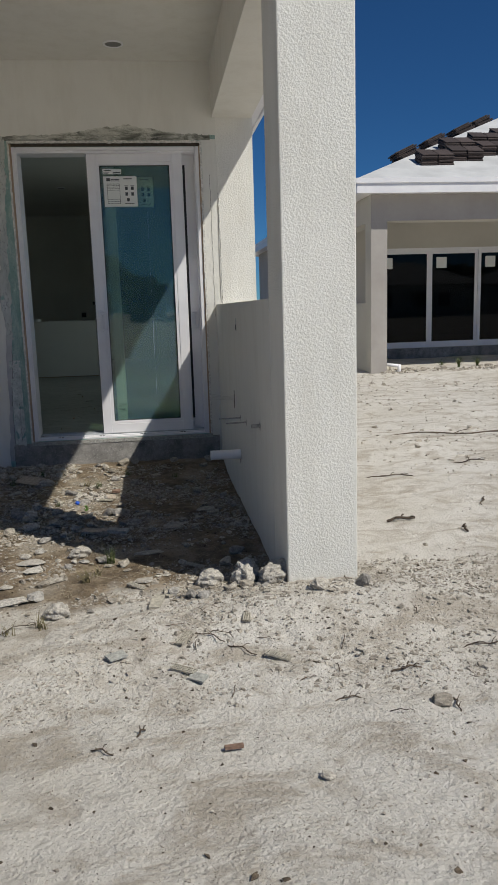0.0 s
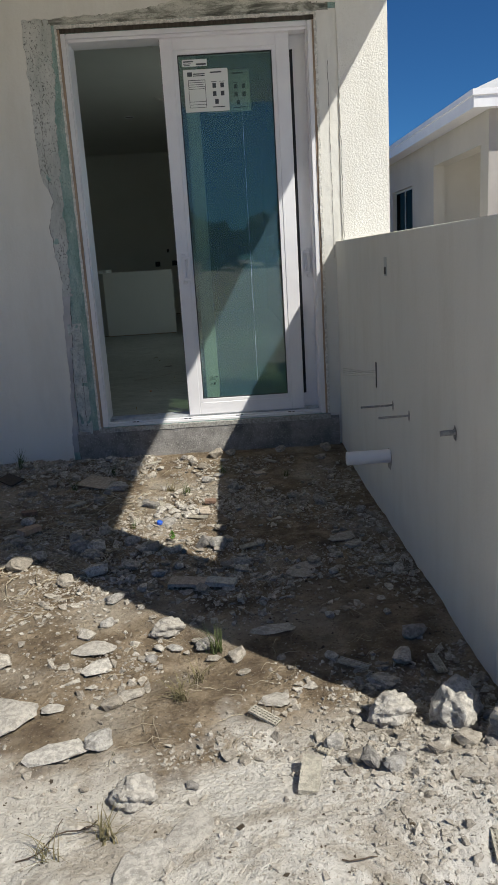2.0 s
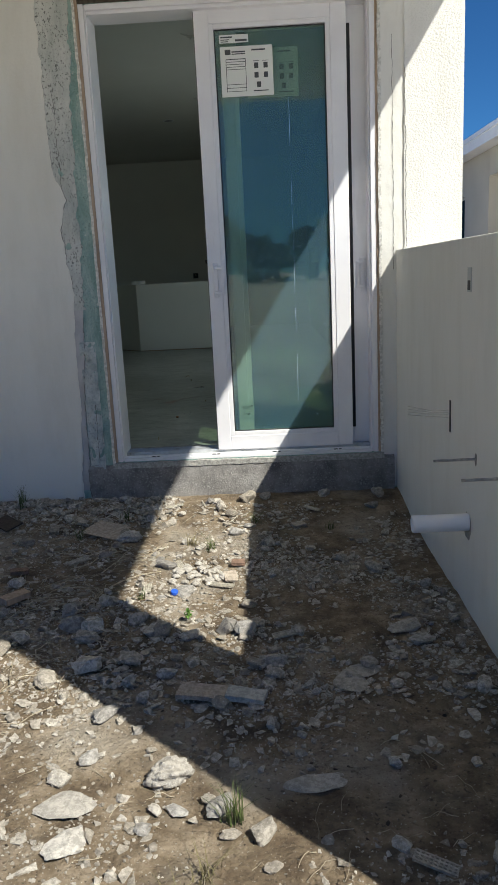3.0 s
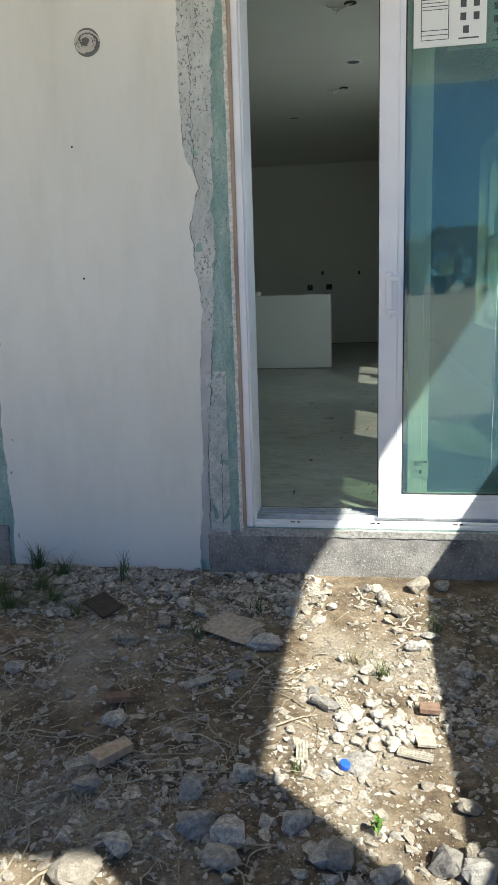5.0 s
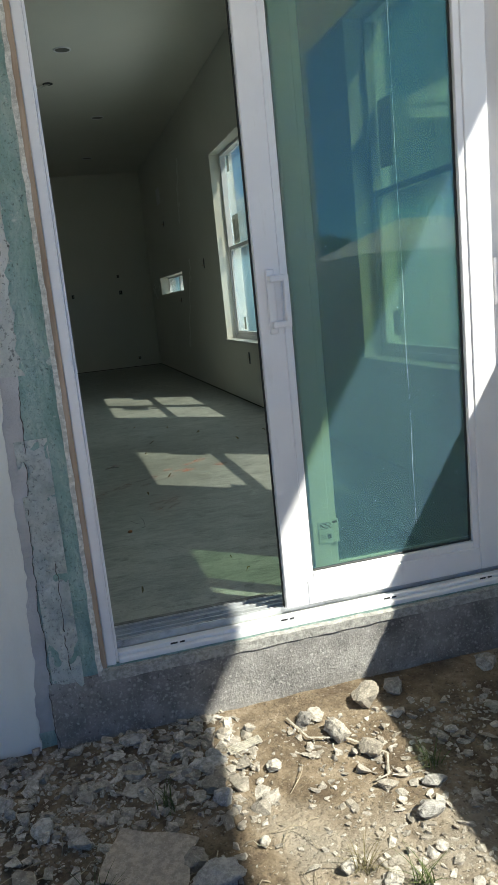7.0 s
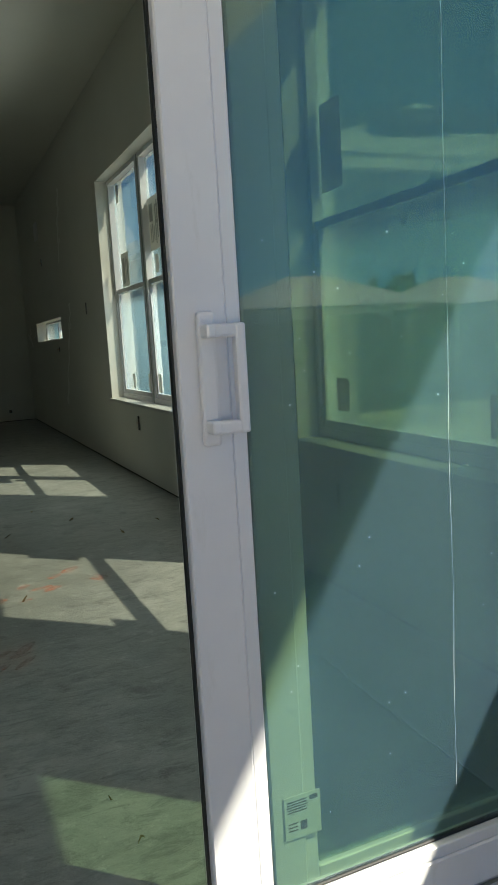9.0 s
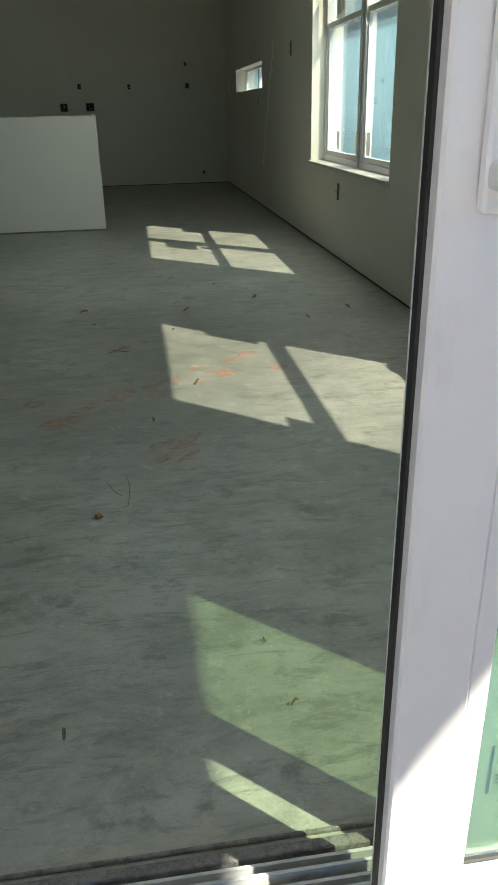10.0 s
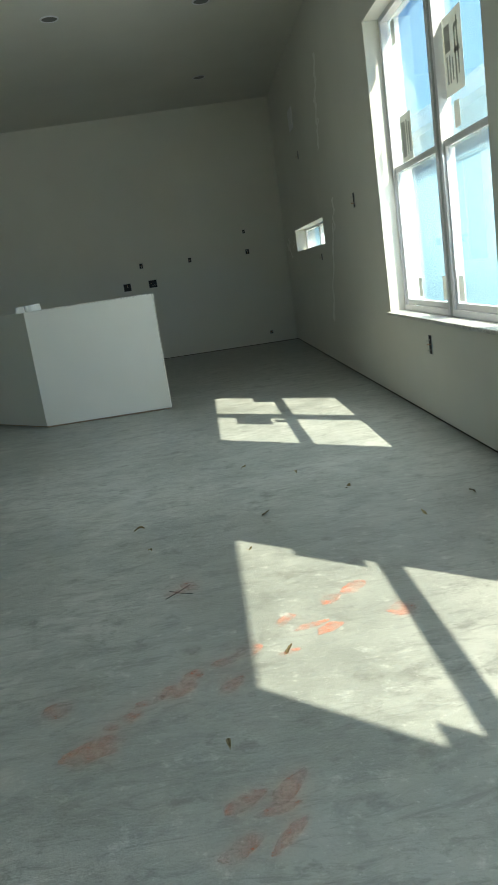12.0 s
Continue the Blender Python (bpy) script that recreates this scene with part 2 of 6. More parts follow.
def b_wood(c0, c1):
    def build(nt, p):
        n = noise_tex(nt, coords(nt, (60, 60, 4)), 1.0, 5, 0.6)
        set_color(nt, p, ramp(nt, n, [(0.35, c0), (0.65, c1)]))
        bump(nt, p, n, 0.3, 0.002)
    return build


def b_frame(nt, p):
    v = coords(nt)
    n = noise_tex(nt, v, 3.0, 5, 0.6)
    sm = noise_tex(nt, coords(nt, (1, 1, 0.3)), 22, 6, 0.7)
    c = ramp(nt, n, [(0.35, (0.74, 0.73, 0.76)), (0.65, (0.80, 0.795, 0.81))])
    set_color(nt, p, mix(nt, ramp(nt, sm, [(0.62, grey(0)), (0.8, grey(0.35))]), c, (0.55, 0.53, 0.5)))
    bump(nt, p, sm, 0.05, 0.001)


def b_membrane(nt, p):
    v = coords(nt)
    n = noise_tex(nt, v, 1.6, 5, 0.6)
    set_color(nt, p, ramp(nt, n, [(0.35, (0.46, 0.465, 0.47)), (0.65, (0.58, 0.585, 0.59))]))
    bump(nt, p, noise_tex(nt, v, 30, 4), 0.3, 0.01)


def glass_material(name, tint, film, film_fac, gloss=0.05, graze=0.9):
    """Clear tinted pane with a thin dusty film that catches the sun."""
    m = bpy.data.materials.new(name)
    m.use_nodes = True
    nt = m.node_tree
    nt.nodes.remove(nt.nodes["Principled BSDF"])
    out = nt.nodes["Material Output"]
    tr = nt.nodes.new("ShaderNodeBsdfTransparent")
    tr.inputs[0].default_value = (*tint, 1)
    df = nt.nodes.new("ShaderNodeBsdfDiffuse")
    df.inputs[0].default_value = (*film, 1)
    tl = nt.nodes.new("ShaderNodeBsdfTranslucent")
    tl.inputs[0].default_value = (*film, 1)
    gl = nt.nodes.new("ShaderNodeBsdfGlossy")
    gl.inputs["Roughness"].default_value = 0.015
    both, dusty, final = (nt.nodes.new("ShaderNodeMixShader") for _ in range(3))
    both.inputs[0].default_value = 0.4
    nt.links.new(df.outputs[0], both.inputs[1])
    nt.links.new(tl.outputs[0], both.inputs[2])
    v = coords(nt)
    fac = math_node(nt, "MULTIPLY", ramp(nt, noise_tex(nt, v, 2.2, 5, 0.6), [(0.3, grey(0.75)), (0.7, grey(1.0))]), film_fac)
    nt.links.new(fac, dusty.inputs[0])
    nt.links.new(tr.outputs[0], dusty.inputs[1])
    nt.links.new(both.outputs[0], dusty.inputs[2])
    lw = nt.nodes.new("ShaderNodeLayerWeight")
    lw.inputs["Blend"].default_value = 0.5
    refl = math_node(nt, "ADD", math_node(nt, "MULTIPLY", math_node(nt, "POWER", lw.outputs["Facing"], 4.0), graze), gloss, True)
    nt.links.new(refl, final.inputs[0])
    nt.links.new(dusty.outputs[0], final.inputs[1])
    nt.links.new(gl.outputs[0], final.inputs[2])
    nt.links.new(final.outputs[0], out.inputs[0])
    return m


M_STUCCO = material("stucco_textured", b_stucco(True), rough=0.9)
M_SMOOTH = material("stucco_smooth", b_stucco(False), rough=0.9)
M_TAUPE = material("taupe_primer", b_taupe, rough=0.9)
M_BEIGE = material("beige_stucco", b_beige, rough=0.9)
M_WHITEROCK = material("white_limestone", b_stone((0.44, 0.405, 0.355), (0.62, 0.585, 0.53)), rough=0.95)
M_CEMENT = material("rough_cement", b_cement, rough=0.95)
M_SCRATCH = material("scratch_coat", b_scratch, rough=0.95)
M_SKIM = material("pitted_skim_coat", b_skim, rough=0.95)
M_LUMP = material("thrown_cement", b_lump, rough=0.95)
M_SMEAR = material("dirty_smear", b_smear, rough=0.95)
M_CURB = material("curb_concrete", b_curb, rough=0.95)
M_DRYWALL = material("drywall_primed", b_drywall, rough=0.85)
M_SLAB = material("troweled_slab", b_slab, rough=0.5)
M_GROUND = material("sandy_ground", b_ground, rough=0.95)
M_STONE = material("limestone_rubble", b_stone((0.33, 0.29, 0.235), (0.62, 0.575, 0.505)), rough=0.95)
M_SANDSTONE = material("sandy_pebble", b_stone((0.46, 0.41, 0.34), (0.64, 0.59, 0.52)), rough=0.95)
M_STONE_GREY = material("concrete_rubble", b_stone((0.28, 0.26, 0.235), (0.52, 0.495, 0.455)), rough=0.95)
M_FRAME = material("white_frame", b_frame, rough=0.35)
M_MEMBRANE = material("roof_membrane", b_membrane, rough=0.8)
M_TILE = material("brown_roof_tile", b_stone((0.045, 0.032, 0.03), (0.09, 0.065, 0.06)), rough=0.8)
M_WOOD = material("treated_wood", b_wood((0.30, 0.215, 0.15), (0.47, 0.36, 0.27)), rough=0.8)
M_FOAM = material("caulk_foam", b_stone((0.70, 0.68, 0.62), (0.80, 0.78, 0.73)), rough=0.9)
M_DOORGLASS = glass_material("door_glass", (0.71, 0.80, 0.68), (0.30, 0.53, 0.80), 0.16, 0.055)
M_WINGLASS = glass_material("window_glass", (0.95, 0.96, 0.92), (0.34, 0.56, 0.66), 0.42, 0.015)
# near-black tints put the darkness of the rooms behind into the panes
M_DARKGLASS = glass_material("far_glass_dark_room", (0.10, 0.12, 0.13), (0.3, 0.35, 0.4), 0.02, 0.012, 0.35)
M_DARKPANE = glass_material("side_glass_dark_room", (0.05, 0.055, 0.06), (0.2, 0.2, 0.2), 0.01, 0.01, 0.05)
M_BLACK = material("black_gasket", color=(0.02, 0.02, 0.02), rough=0.6)
M_PVC = material("white_pvc", b_frame, rough=0.4)

# ---------------------------------------------------------------- mesh helpers


def boxes(bm, *specs):
    """Axis-aligned boxes (x0, x1, y0, y1, z0, z1) into one bmesh."""
    for x0, x1, y0, y1, z0, z1 in specs:
        m = Matrix.Translation(((x0 + x1) / 2, (y0 + y1) / 2, (z0 + z1) / 2)) @ Matrix.Diagonal((x1 - x0, y1 - y0, z1 - z0, 1))
        bmesh.ops.create_cube(bm, size=1.0, matrix=m)
    return bm


def bevelled(bm, width, segments=2):
    bmesh.ops.bevel(bm, geom=list(bm.edges), offset=width, segments=segments, affect="EDGES", profile=0.5)
    return bm


def box_bm(*specs, bevel=0.0):
    bm = boxes(bmesh.new(), *specs)
    return bevelled(bm, bevel) if bevel else bm


def tube_bm(p0, p1, r, n=14, bm=None):
    bm = bm or bmesh.new()
    p0, p1 = Vector(p0), Vector(p1)
    m = Matrix.Translation((p0 + p1) / 2) @ (p1 - p0).to_track_quat("Z", "Y").to_matrix().to_4x4()
    bmesh.ops.create_cone(bm, cap_ends=True, segments=n, radius1=r, radius2=r, depth=(p1 - p0).length, matrix=m)
    return bm


def mesh_of(name, bm, mat, smooth=False):
    me = bpy.data.meshes.new(name)
    bm.to_mesh(me)
    bm.free()
    me.materials.append(mat)
    if smooth:
        for f in me.polygons:
            f.use_smooth = True
    return me


def part(name, bm, mat, parent=None, label="", smooth=False):
    ob = new(name, mesh_of(name, bm, mat, smooth))
    if parent:
        ob.parent = parent
    if label:
        ob["label"] = label
    return ob


def thing(name, label, category, group="", kind="", at=(0, 0, 0)):
    ob = new(name)
    ob.location = at
    return tagged(ob, label, category, group, kind)


def structure(name, bm, mat, label, category, smooth=False):
    return tagged(part(name, bm, mat, smooth=smooth), label, category, "", "structure")


def soup(name, verts, faces, mat, smooth=False):
    me = bpy.data.meshes.new(name)
    me.from_pydata(verts, [], faces)
    me.materials.append(mat)
    if smooth:
        for f in me.polygons:
            f.use_smooth = True
    return me


def wall_specs(a0, a1, z0, z1, holes):
    """Splits a wall from a0 to a1 into panels (a0, a1, z0, z1) round its holes, which are sorted along it."""
    out, a = [], a0
    for h0, h1, hz0, hz1 in holes:
        out.append((a, h0, z0, z1))
        if hz0 > z0:
            out.append((h0, h1, z0, hz0))
        if hz1 < z1:
            out.append((h0, h1, hz1, z1))
        a = h1
    out.append((a, a1, z0, z1))
    return out


def wall_bm(along, d0, d1, a0, a1, z0, z1, holes):
    """One welded wall slab between depths d0 and d1, running along 'x' or 'y', with its openings cut through."""
    av = sorted({a0, a1, *[v for h in holes for v in h[:2]]})
    zv = sorted({z0, z1, *[v for h in holes for v in h[2:] if z0 < v < z1]})
    bm = bmesh.new()
    grid = {}

    def at(i, j, k):
        if (i, j, k) not in grid:
            d = (d0, d1)[k]
            grid[i, j, k] = bm.verts.new((av[i], d, zv[j]) if along == "x" else (d, av[i], zv[j]))
        return grid[i, j, k]

    def solid(i, j):
        if not (0 <= i < len(av) - 1 and 0 <= j < len(zv) - 1):
            return False
        a, z = (av[i] + av[i + 1]) / 2, (zv[j] + zv[j + 1]) / 2
        return not any(h[0] < a < h[1] and h[2] < z < h[3] for h in holes)

    for i in range(len(av) - 1):
        for j in range(len(zv) - 1):
            if not solid(i, j):
                continue
            for k in (0, 1):
                bm.faces.new((at(i, j, k), at(i + 1, j, k), at(i + 1, j + 1, k), at(i, j + 1, k)))
            for di, dj, p, q in ((-1, 0, (i, j), (i, j + 1)), (1, 0, (i + 1, j), (i + 1, j + 1)), (0, -1, (i, j), (i + 1, j)), (0, 1, (i, j + 1), (i + 1, j + 1))):
                if not solid(i + di, j + dj):
                    bm.faces.new((at(*p, 0), at(*q, 0), at(*q, 1), at(*p, 1)))
    bmesh.ops.recalc_face_normals(bm, faces=bm.faces)
    return bm


# ---------------------------------------------------------------- plan
FLOOR, CEIL, SOFFIT = 0.277, 3.53, 3.39
FACE, INNER = 6.58, 6.83             # porch wall, outer and inner face
RW_IN, RW_OUT = 0.66, 0.90           # side wall
BACK, LEFT = 17.6, -6.4
DOOR = (-1.10, 0.44, 0.262, 2.725)
DOOR2 = (-3.92, -2.37, 0.262, 2.725)
WIN = (10.24, 12.18, 0.88, 2.75)
WIN2 = (7.27, 8.58, 0.88, 2.75)
SLOT = (14.45, 16.5, 1.45, 1.72)
POST = (0.55, 0.88, 3.20, 3.59)
PITCH = 0.446


def ground_z(x, y):
    """Height of the ground: nearly level sand, a low ridge at the porch edge and a heap round the post's foot."""
    z = 0.02 + 0.03 * noise.noise(Vector((x * 0.6, y * 0.6, 3.1))) + 0.010 * noise.noise(Vector((x * 3.1, y * 3.1, 1.7)))
    near = math.exp(-((x + 0.3) ** 2 + (y - 3.5) ** 2) / 30.0)
    fine = noise.noise(Vector((x * 11, y * 11, 0.3))) * 0.008 + noise.noise(Vector((x * 27, y * 27, 5.3))) * 0.004
    z += near * fine
    clods = math.exp(-((y - 2.8) / 0.5) ** 2) * math.exp(-((x - 0.1) / 1.9) ** 4)
    z += clods * (0.010 * noise.noise(Vector((x * 17, y * 17, 8.3))) + 0.011 * abs(noise.noise(Vector((x * 34, y * 34, 2.3)))))
    z += 0.04 * math.exp(-((y - 2.95 - 0.15 * math.sin(x * 2.3)) / 0.28) ** 2) * (0.5 - 0.5 * math.tanh((x - 1.6) * 2))
    if x > 1.0 and 3.5 < y < 14.5:
        rut = noise.noise(Vector((x * 0.5, y * 0.9, 4.4))) * 0.05 + noise.noise(Vector((x * 1.6, y * 2.6, 6.4))) * 0.028
        z += rut * min(1.0, (x - 1.0)) * min(1.0, (y - 3.5) / 2)
    z += 0.055 * math.exp(-(((x - 0.7) / 0.55) ** 2 + ((y - 3.05) / 0.35) ** 2))
    z += 0.03 * math.exp(-((y - 6.5) / 0.3) ** 2) * (1 if x < 1 else 0)
    return z


def axis(dense0, dense1, step, far, grow):
    a = list(np.arange(dense0, dense1, step))
    d, lo = step, dense0
    while lo > -far:
        d *= grow
        lo -= d
        a.insert(0, lo)
    d, hi = step, a[-1]
    while hi < far:
        d *= grow
        hi += d
        a.append(hi)
    return a


gx, gy = axis(-2.6, 2.2, 0.022, 900, 1.12), axis(0.9, 6.7, 0.022, 900, 1.06)
gverts = [(x, y, ground_z(x, y)) for y in gy for x in gx]
nx = len(gx)
gfaces = [(j * nx + i, j * nx + i + 1, (j + 1) * nx + i + 1, (j + 1) * nx + i) for j in range(len(gy) - 1) for i in range(nx - 1)]
ground = new("ground", soup("ground", gverts, gfaces, M_GROUND, True))
tagged(ground, "pale graded sand and dug-over brown soil of a building site", "ground", "", "structure")

# ---------------------------------------------------------------- own house: shell
structure("floor", box_bm((LEFT, RW_OUT - 0.01, FACE + 0.03, BACK + 0.2, -0.2, FLOOR)), M_SLAB, "bare troweled grey concrete slab with swirl marks and dust", "floor")
structure("ceiling", box_bm((LEFT - 0.2, RW_OUT - 0.02, INNER - 0.1, BACK + 0.2, CEIL, CEIL + 0.1)), M_DRYWALL, "primed drywall ceiling of an unfinished room", "ceiling")

structure("wall_porch", wall_bm("x", FACE + 0.012, INNER, LEFT, RW_OUT - 0.004, -0.1, 3.6, [DOOR2, DOOR]), M_CEMENT, "rough grey-green cement block wall round the sliding doors", "wall")
structure("stucco_corner", box_bm((RW_OUT - 0.0035, RW_OUT + 0.003, FACE + 0.0135, INNER - 0.001, -0.1, 3.39)), M_STUCCO, "textured white stucco on the pier's outer side", "wall")
structure("wall_east", wall_bm("y", RW_IN + 0.012, RW_OUT, INNER, BACK + 0.24, -0.1, 3.6, [WIN2, WIN, SLOT]), M_STUCCO, "white stucco outside wall with window openings", "wall")
structure("drywall_east", wall_bm("y", RW_IN, RW_IN + 0.012, INNER, BACK, FLOOR + 0.015, CEIL, [WIN2, WIN, SLOT]), M_DRYWALL, "primed drywall with a gap above the slab", "wall")
structure("wall_back", box_bm((LEFT, RW_IN + 0.01, BACK + 0.014, BACK + 0.2, 0, 3.6)), M_CURB, "block wall behind the drywall", "wall")
structure("drywall_back", box_bm((LEFT, RW_IN, BACK, BACK + 0.012, FLOOR + 0.009, CEIL)), M_DRYWALL, "primed drywall kitchen wall with open outlet boxes", "wall")
# near-black strips paint the shade into the gap under the drywall
M_GAPSHADE_HEADWOOD = material("gap_shade_and_head_wood", b_wood((0.035, 0.028, 0.02), (0.08, 0.065, 0.05)), rough=0.9)
structure("trim_bottom_plate_east", box_bm((RW_IN + 0.007, RW_IN + 0.0115, INNER, BACK, FLOOR, FLOOR + 0.0145)), M_GAPSHADE_HEADWOOD, "dark strip painting the shade in the gap under the drywall", "trim")
structure("trim_bottom_plate_back", box_bm((LEFT, RW_IN, BACK + 0.007, BACK + 0.0135, FLOOR, FLOOR + 0.0085)), M_GAPSHADE_HEADWOOD, "dark strip painting the shade in the gap under the drywall", "trim")
structure("wall_west", box_bm((LEFT - 0.2, LEFT, INNER - 0.3, BACK + 0.2, 0, 3.6)), M_DRYWALL, "primed drywall side wall of the room", "wall")

# porch: soffit, beams, post and half wall
structure("porch_soffit", box_bm((-9.0, 0.56, 3.5, FACE + 0.02, SOFFIT, SOFFIT + 0.1)), M_SMOOTH, "smooth painted porch ceiling", "ceiling")
structure("beam_side", box_bm((0.56, RW_OUT, POST[3] - 0.01, FACE + 0.01, 2.95, 3.62)), M_SMOOTH, "smooth stucco beam over the half wall", "beam")
structure("beam_front", box_bm((-9.0, RW_OUT - 0.004, POST[2] + 0.004, POST[3] - 0.014, 2.95, 3.62)), M_SMOOTH, "smooth stucco beam along the porch edge", "beam")
structure("porch_post", box_bm((POST[0], POST[1], POST[2], POST[3], -0.15, 2.952), bevel=0.006), M_STUCCO, "white textured stucco porch post with rubble at its foot", "post")
structure("half_wall", box_bm((POST[0] - 0.003, POST[1] - 0.004, POST[3] - 0.02, FACE + 0.02, -0.15, 1.405), bevel=0.006), M_SMOOTH, "smooth rendered half wall with pipe stubs", "wall")
structure("porch_post_west", box_bm((-6.2, -5.85, POST[2], POST[3], -0.15, 2.952)), M_STUCCO, "white textured stucco porch post", "post")


def hip_roof_bm(x0, x1, y0, y1, z, pitch):
    """A hip roof shell 6 cm thick over the rectangle, with its eave top at z."""
    bm = bmesh.new()
    h = min(x1 - x0, y1 - y0) / 2
    if x1 - x0 < y1 - y0:
        ridge = [(x0 + h, y0 + h), (x0 + h, y1 - h)]
    else:
        ridge = [(x0 + h, y0 + h), (x1 - h, y0 + h)]
    for dz in (0, -0.06):
        c = [bm.verts.new((x, y, z + dz)) for x, y in ((x0, y0), (x1, y0), (x1, y1), (x0, y1))]
        r = [bm.verts.new((x, y, z + dz + h * pitch)) for x, y in ridge]
        if x1 - x0 < y1 - y0:
            fs = [(c[0], c[1], r[0]), (c[1], c[2], r[1], r[0]), (c[2], c[3], r[1]), (c[3], c[0], r[0], r[1])]
        else:
            fs = [(c[0], c[1], r[1], r[0]), (c[1], c[2], r[1]), (c[2], c[3], r[0], r[1]), (c[3], c[0], r[0])]
        for f in fs:
            bm.faces.new(f)
    return bm


def eaves(x0, x1, y0, y1, zb, zt, depth, parent):
    part("fascia", box_bm((x0, x1, y0, y0 + 0.03, zb, zt)), M_FRAME, parent)
    part("fascia", box_bm((x0, x1, y1 - 0.03, y1, zb, zt)), M_FRAME, parent)
    part("fascia", box_bm((x0, x0 + 0.03, y0 + 0.03, y1 - 0.03, zb, zt)), M_FRAME, parent)
    part("fascia", box_bm((x1 - 0.03, x1, y0 + 0.03, y1 - 0.03, zb, zt)), M_FRAME, parent)
    zs = zb + 0.03
    part("soffit_board", box_bm((x0 + 0.03, x1 - 0.03, y0 + 0.03, y0 + depth, zs, zs + 0.02)), M_FRAME, parent)
    part("soffit_board", box_bm((x0 + 0.03, x1 - 0.03, y1 - depth, y1 - 0.03, zs, zs + 0.02)), M_FRAME, parent)
    part("soffit_board", box_bm((x0 + 0.03, x0 + depth, y0 + depth, y1 - depth, zs, zs + 0.02)), M_FRAME, parent)
    part("soffit_board", box_bm((x1 - depth, x1 - 0.03, y0 + depth, y1 - depth, zs, zs + 0.02)), M_FRAME, parent)


roof = thing("roof", "hip roof of the house under pale underlayment", "roof", kind="structure")
part("roof_deck", hip_roof_bm(-9.4, 1.29, 2.81, 18.2, 3.66, PITCH), M_MEMBRANE, roof)
eaves(-9.37, 1.275, 2.83, 18.17, 3.40, 3.62, 0.375, roof)

# ---------------------------------------------------------------- stucco coats on the porch wall


def ragged(z, seed, amp):
    return amp * (noise.noise(Vector((seed, z * 2.1, 0.4))) * 1.1 + noise.noise(Vector((seed, z * 7.0, 2.4))) * 0.6 + noise.noise(Vector((seed, z * 26.0, 7.7))) * 0.5 + noise.noise(Vector((seed, z * 70.0, 1.7))) * 0.25)


def coat_bm(along, a0, a1, lo, hi, y_front, y_back):
    """A plaster coat: from a0 to a1 along 'x' or 'z', between the two edge functions, with its broken edges."""
    bm = bmesh.new()
    n = max(2, int((a1 - a0) / 0.012))
    rows = []
    for i in range(n + 1):
        a = a0 + (a1 - a0) * i / n
        e = (lo(a), hi(a))
        co = [(v, a) if along == "z" else (a, v) for v in e]
        rows.append([bm.verts.new((x, y, z)) for x, z in co for y in (y_front, y_back)])
    for r, s in zip(rows, rows[1:]):
        bm.faces.new((r[0], r[2], s[2], s[0]))
        bm.faces.new((r[2], r[3], s[3], s[2]))
        bm.faces.new((r[1], r[0], s[0], s[1]))
    bmesh.ops.recalc_face_normals(bm, faces=bm.faces)
    return bm


Y0, Y1 = FACE, FACE + 0.013
def left_edge(z):
    """Broken edge of the smooth stucco beside the door."""
    if z > 2.81:
        return -1.325
    return float(np.interp(z, (0.0, 0.6, 1.25, 1.6, 1.76, 1.9, 2.8), (-1.315, -1.292, -1.272, -1.302, -1.258, -1.318, -1.325))) + ragged(z, 1.3, 0.017)


def scratch_edge(z):
    """Where the lilac-grey scratch coat breaks off against the thrown cement."""
    return float(np.interp(z, (0.2, 0.45, 0.9, 1.15), (-1.262, -1.266, -1.240, -1.220))) + ragged(z, 9.4, 0.013)


top_edge = lambda x: 2.80 + ragged(x, 8.8, 0.022)
right_edge = lambda z: 0.592 + ragged(z, 4.1, 0.007)
structure("stucco_west_bay", coat_bm("z", -0.05, SOFFIT, lambda z: -2.245 + ragged(z, 6.2, 0.012), left_edge, Y0, Y1), M_SMOOTH, "smooth white stucco with a broken edge at the door", "wall")
structure("stucco_over_door", coat_bm("x", -1.325, 0.605, top_edge, lambda x: SOFFIT, Y0, Y1), M_SMOOTH, "smooth white stucco above the door, smeared at the edge", "wall")
structure("stucco_east_pier", coat_bm("z", -0.05, SOFFIT, right_edge, lambda z: RW_OUT + 0.003, Y0 - 0.001, Y1), M_STUCCO, "textured white stucco pier with a crack beside the door", "wall")
structure("stucco_far_west", coat_bm("z", -0.05, SOFFIT, lambda z: -6.4, lambda z: -4.05 + ragged(z, 3.2, 0.02), Y0, Y1), M_SMOOTH, "smooth white stucco", "wall")
structure("stucco_over_west_door", coat_bm("x", -4.06, -2.17, lambda x: 2.83 + ragged(x, 2.8, 0.02), lambda x: SOFFIT, Y0 + 0.002, Y1), M_SMOOTH, "smooth white stucco above the second door", "wall")
structure("scratch_coat_west", coat_bm("z", 0.10, 1.18, lambda z: -1.36, scratch_edge, Y0 + 0.004, Y1), M_SCRATCH, "lilac-grey scratch coat showing under the stucco edge", "wall")
structure("skim_coat_west", coat_bm("z", 1.16, 2.82, lambda z: -1.37, lambda z: float(np.interp(z, (1.2, 1.7, 2.1, 2.5), (-1.212, -1.205, -1.178, -1.15))) + ragged(z, 5.4, 0.028), Y0 + 0.003, Y1), M_SKIM, "grey pitted skim coat beside the door", "wall")
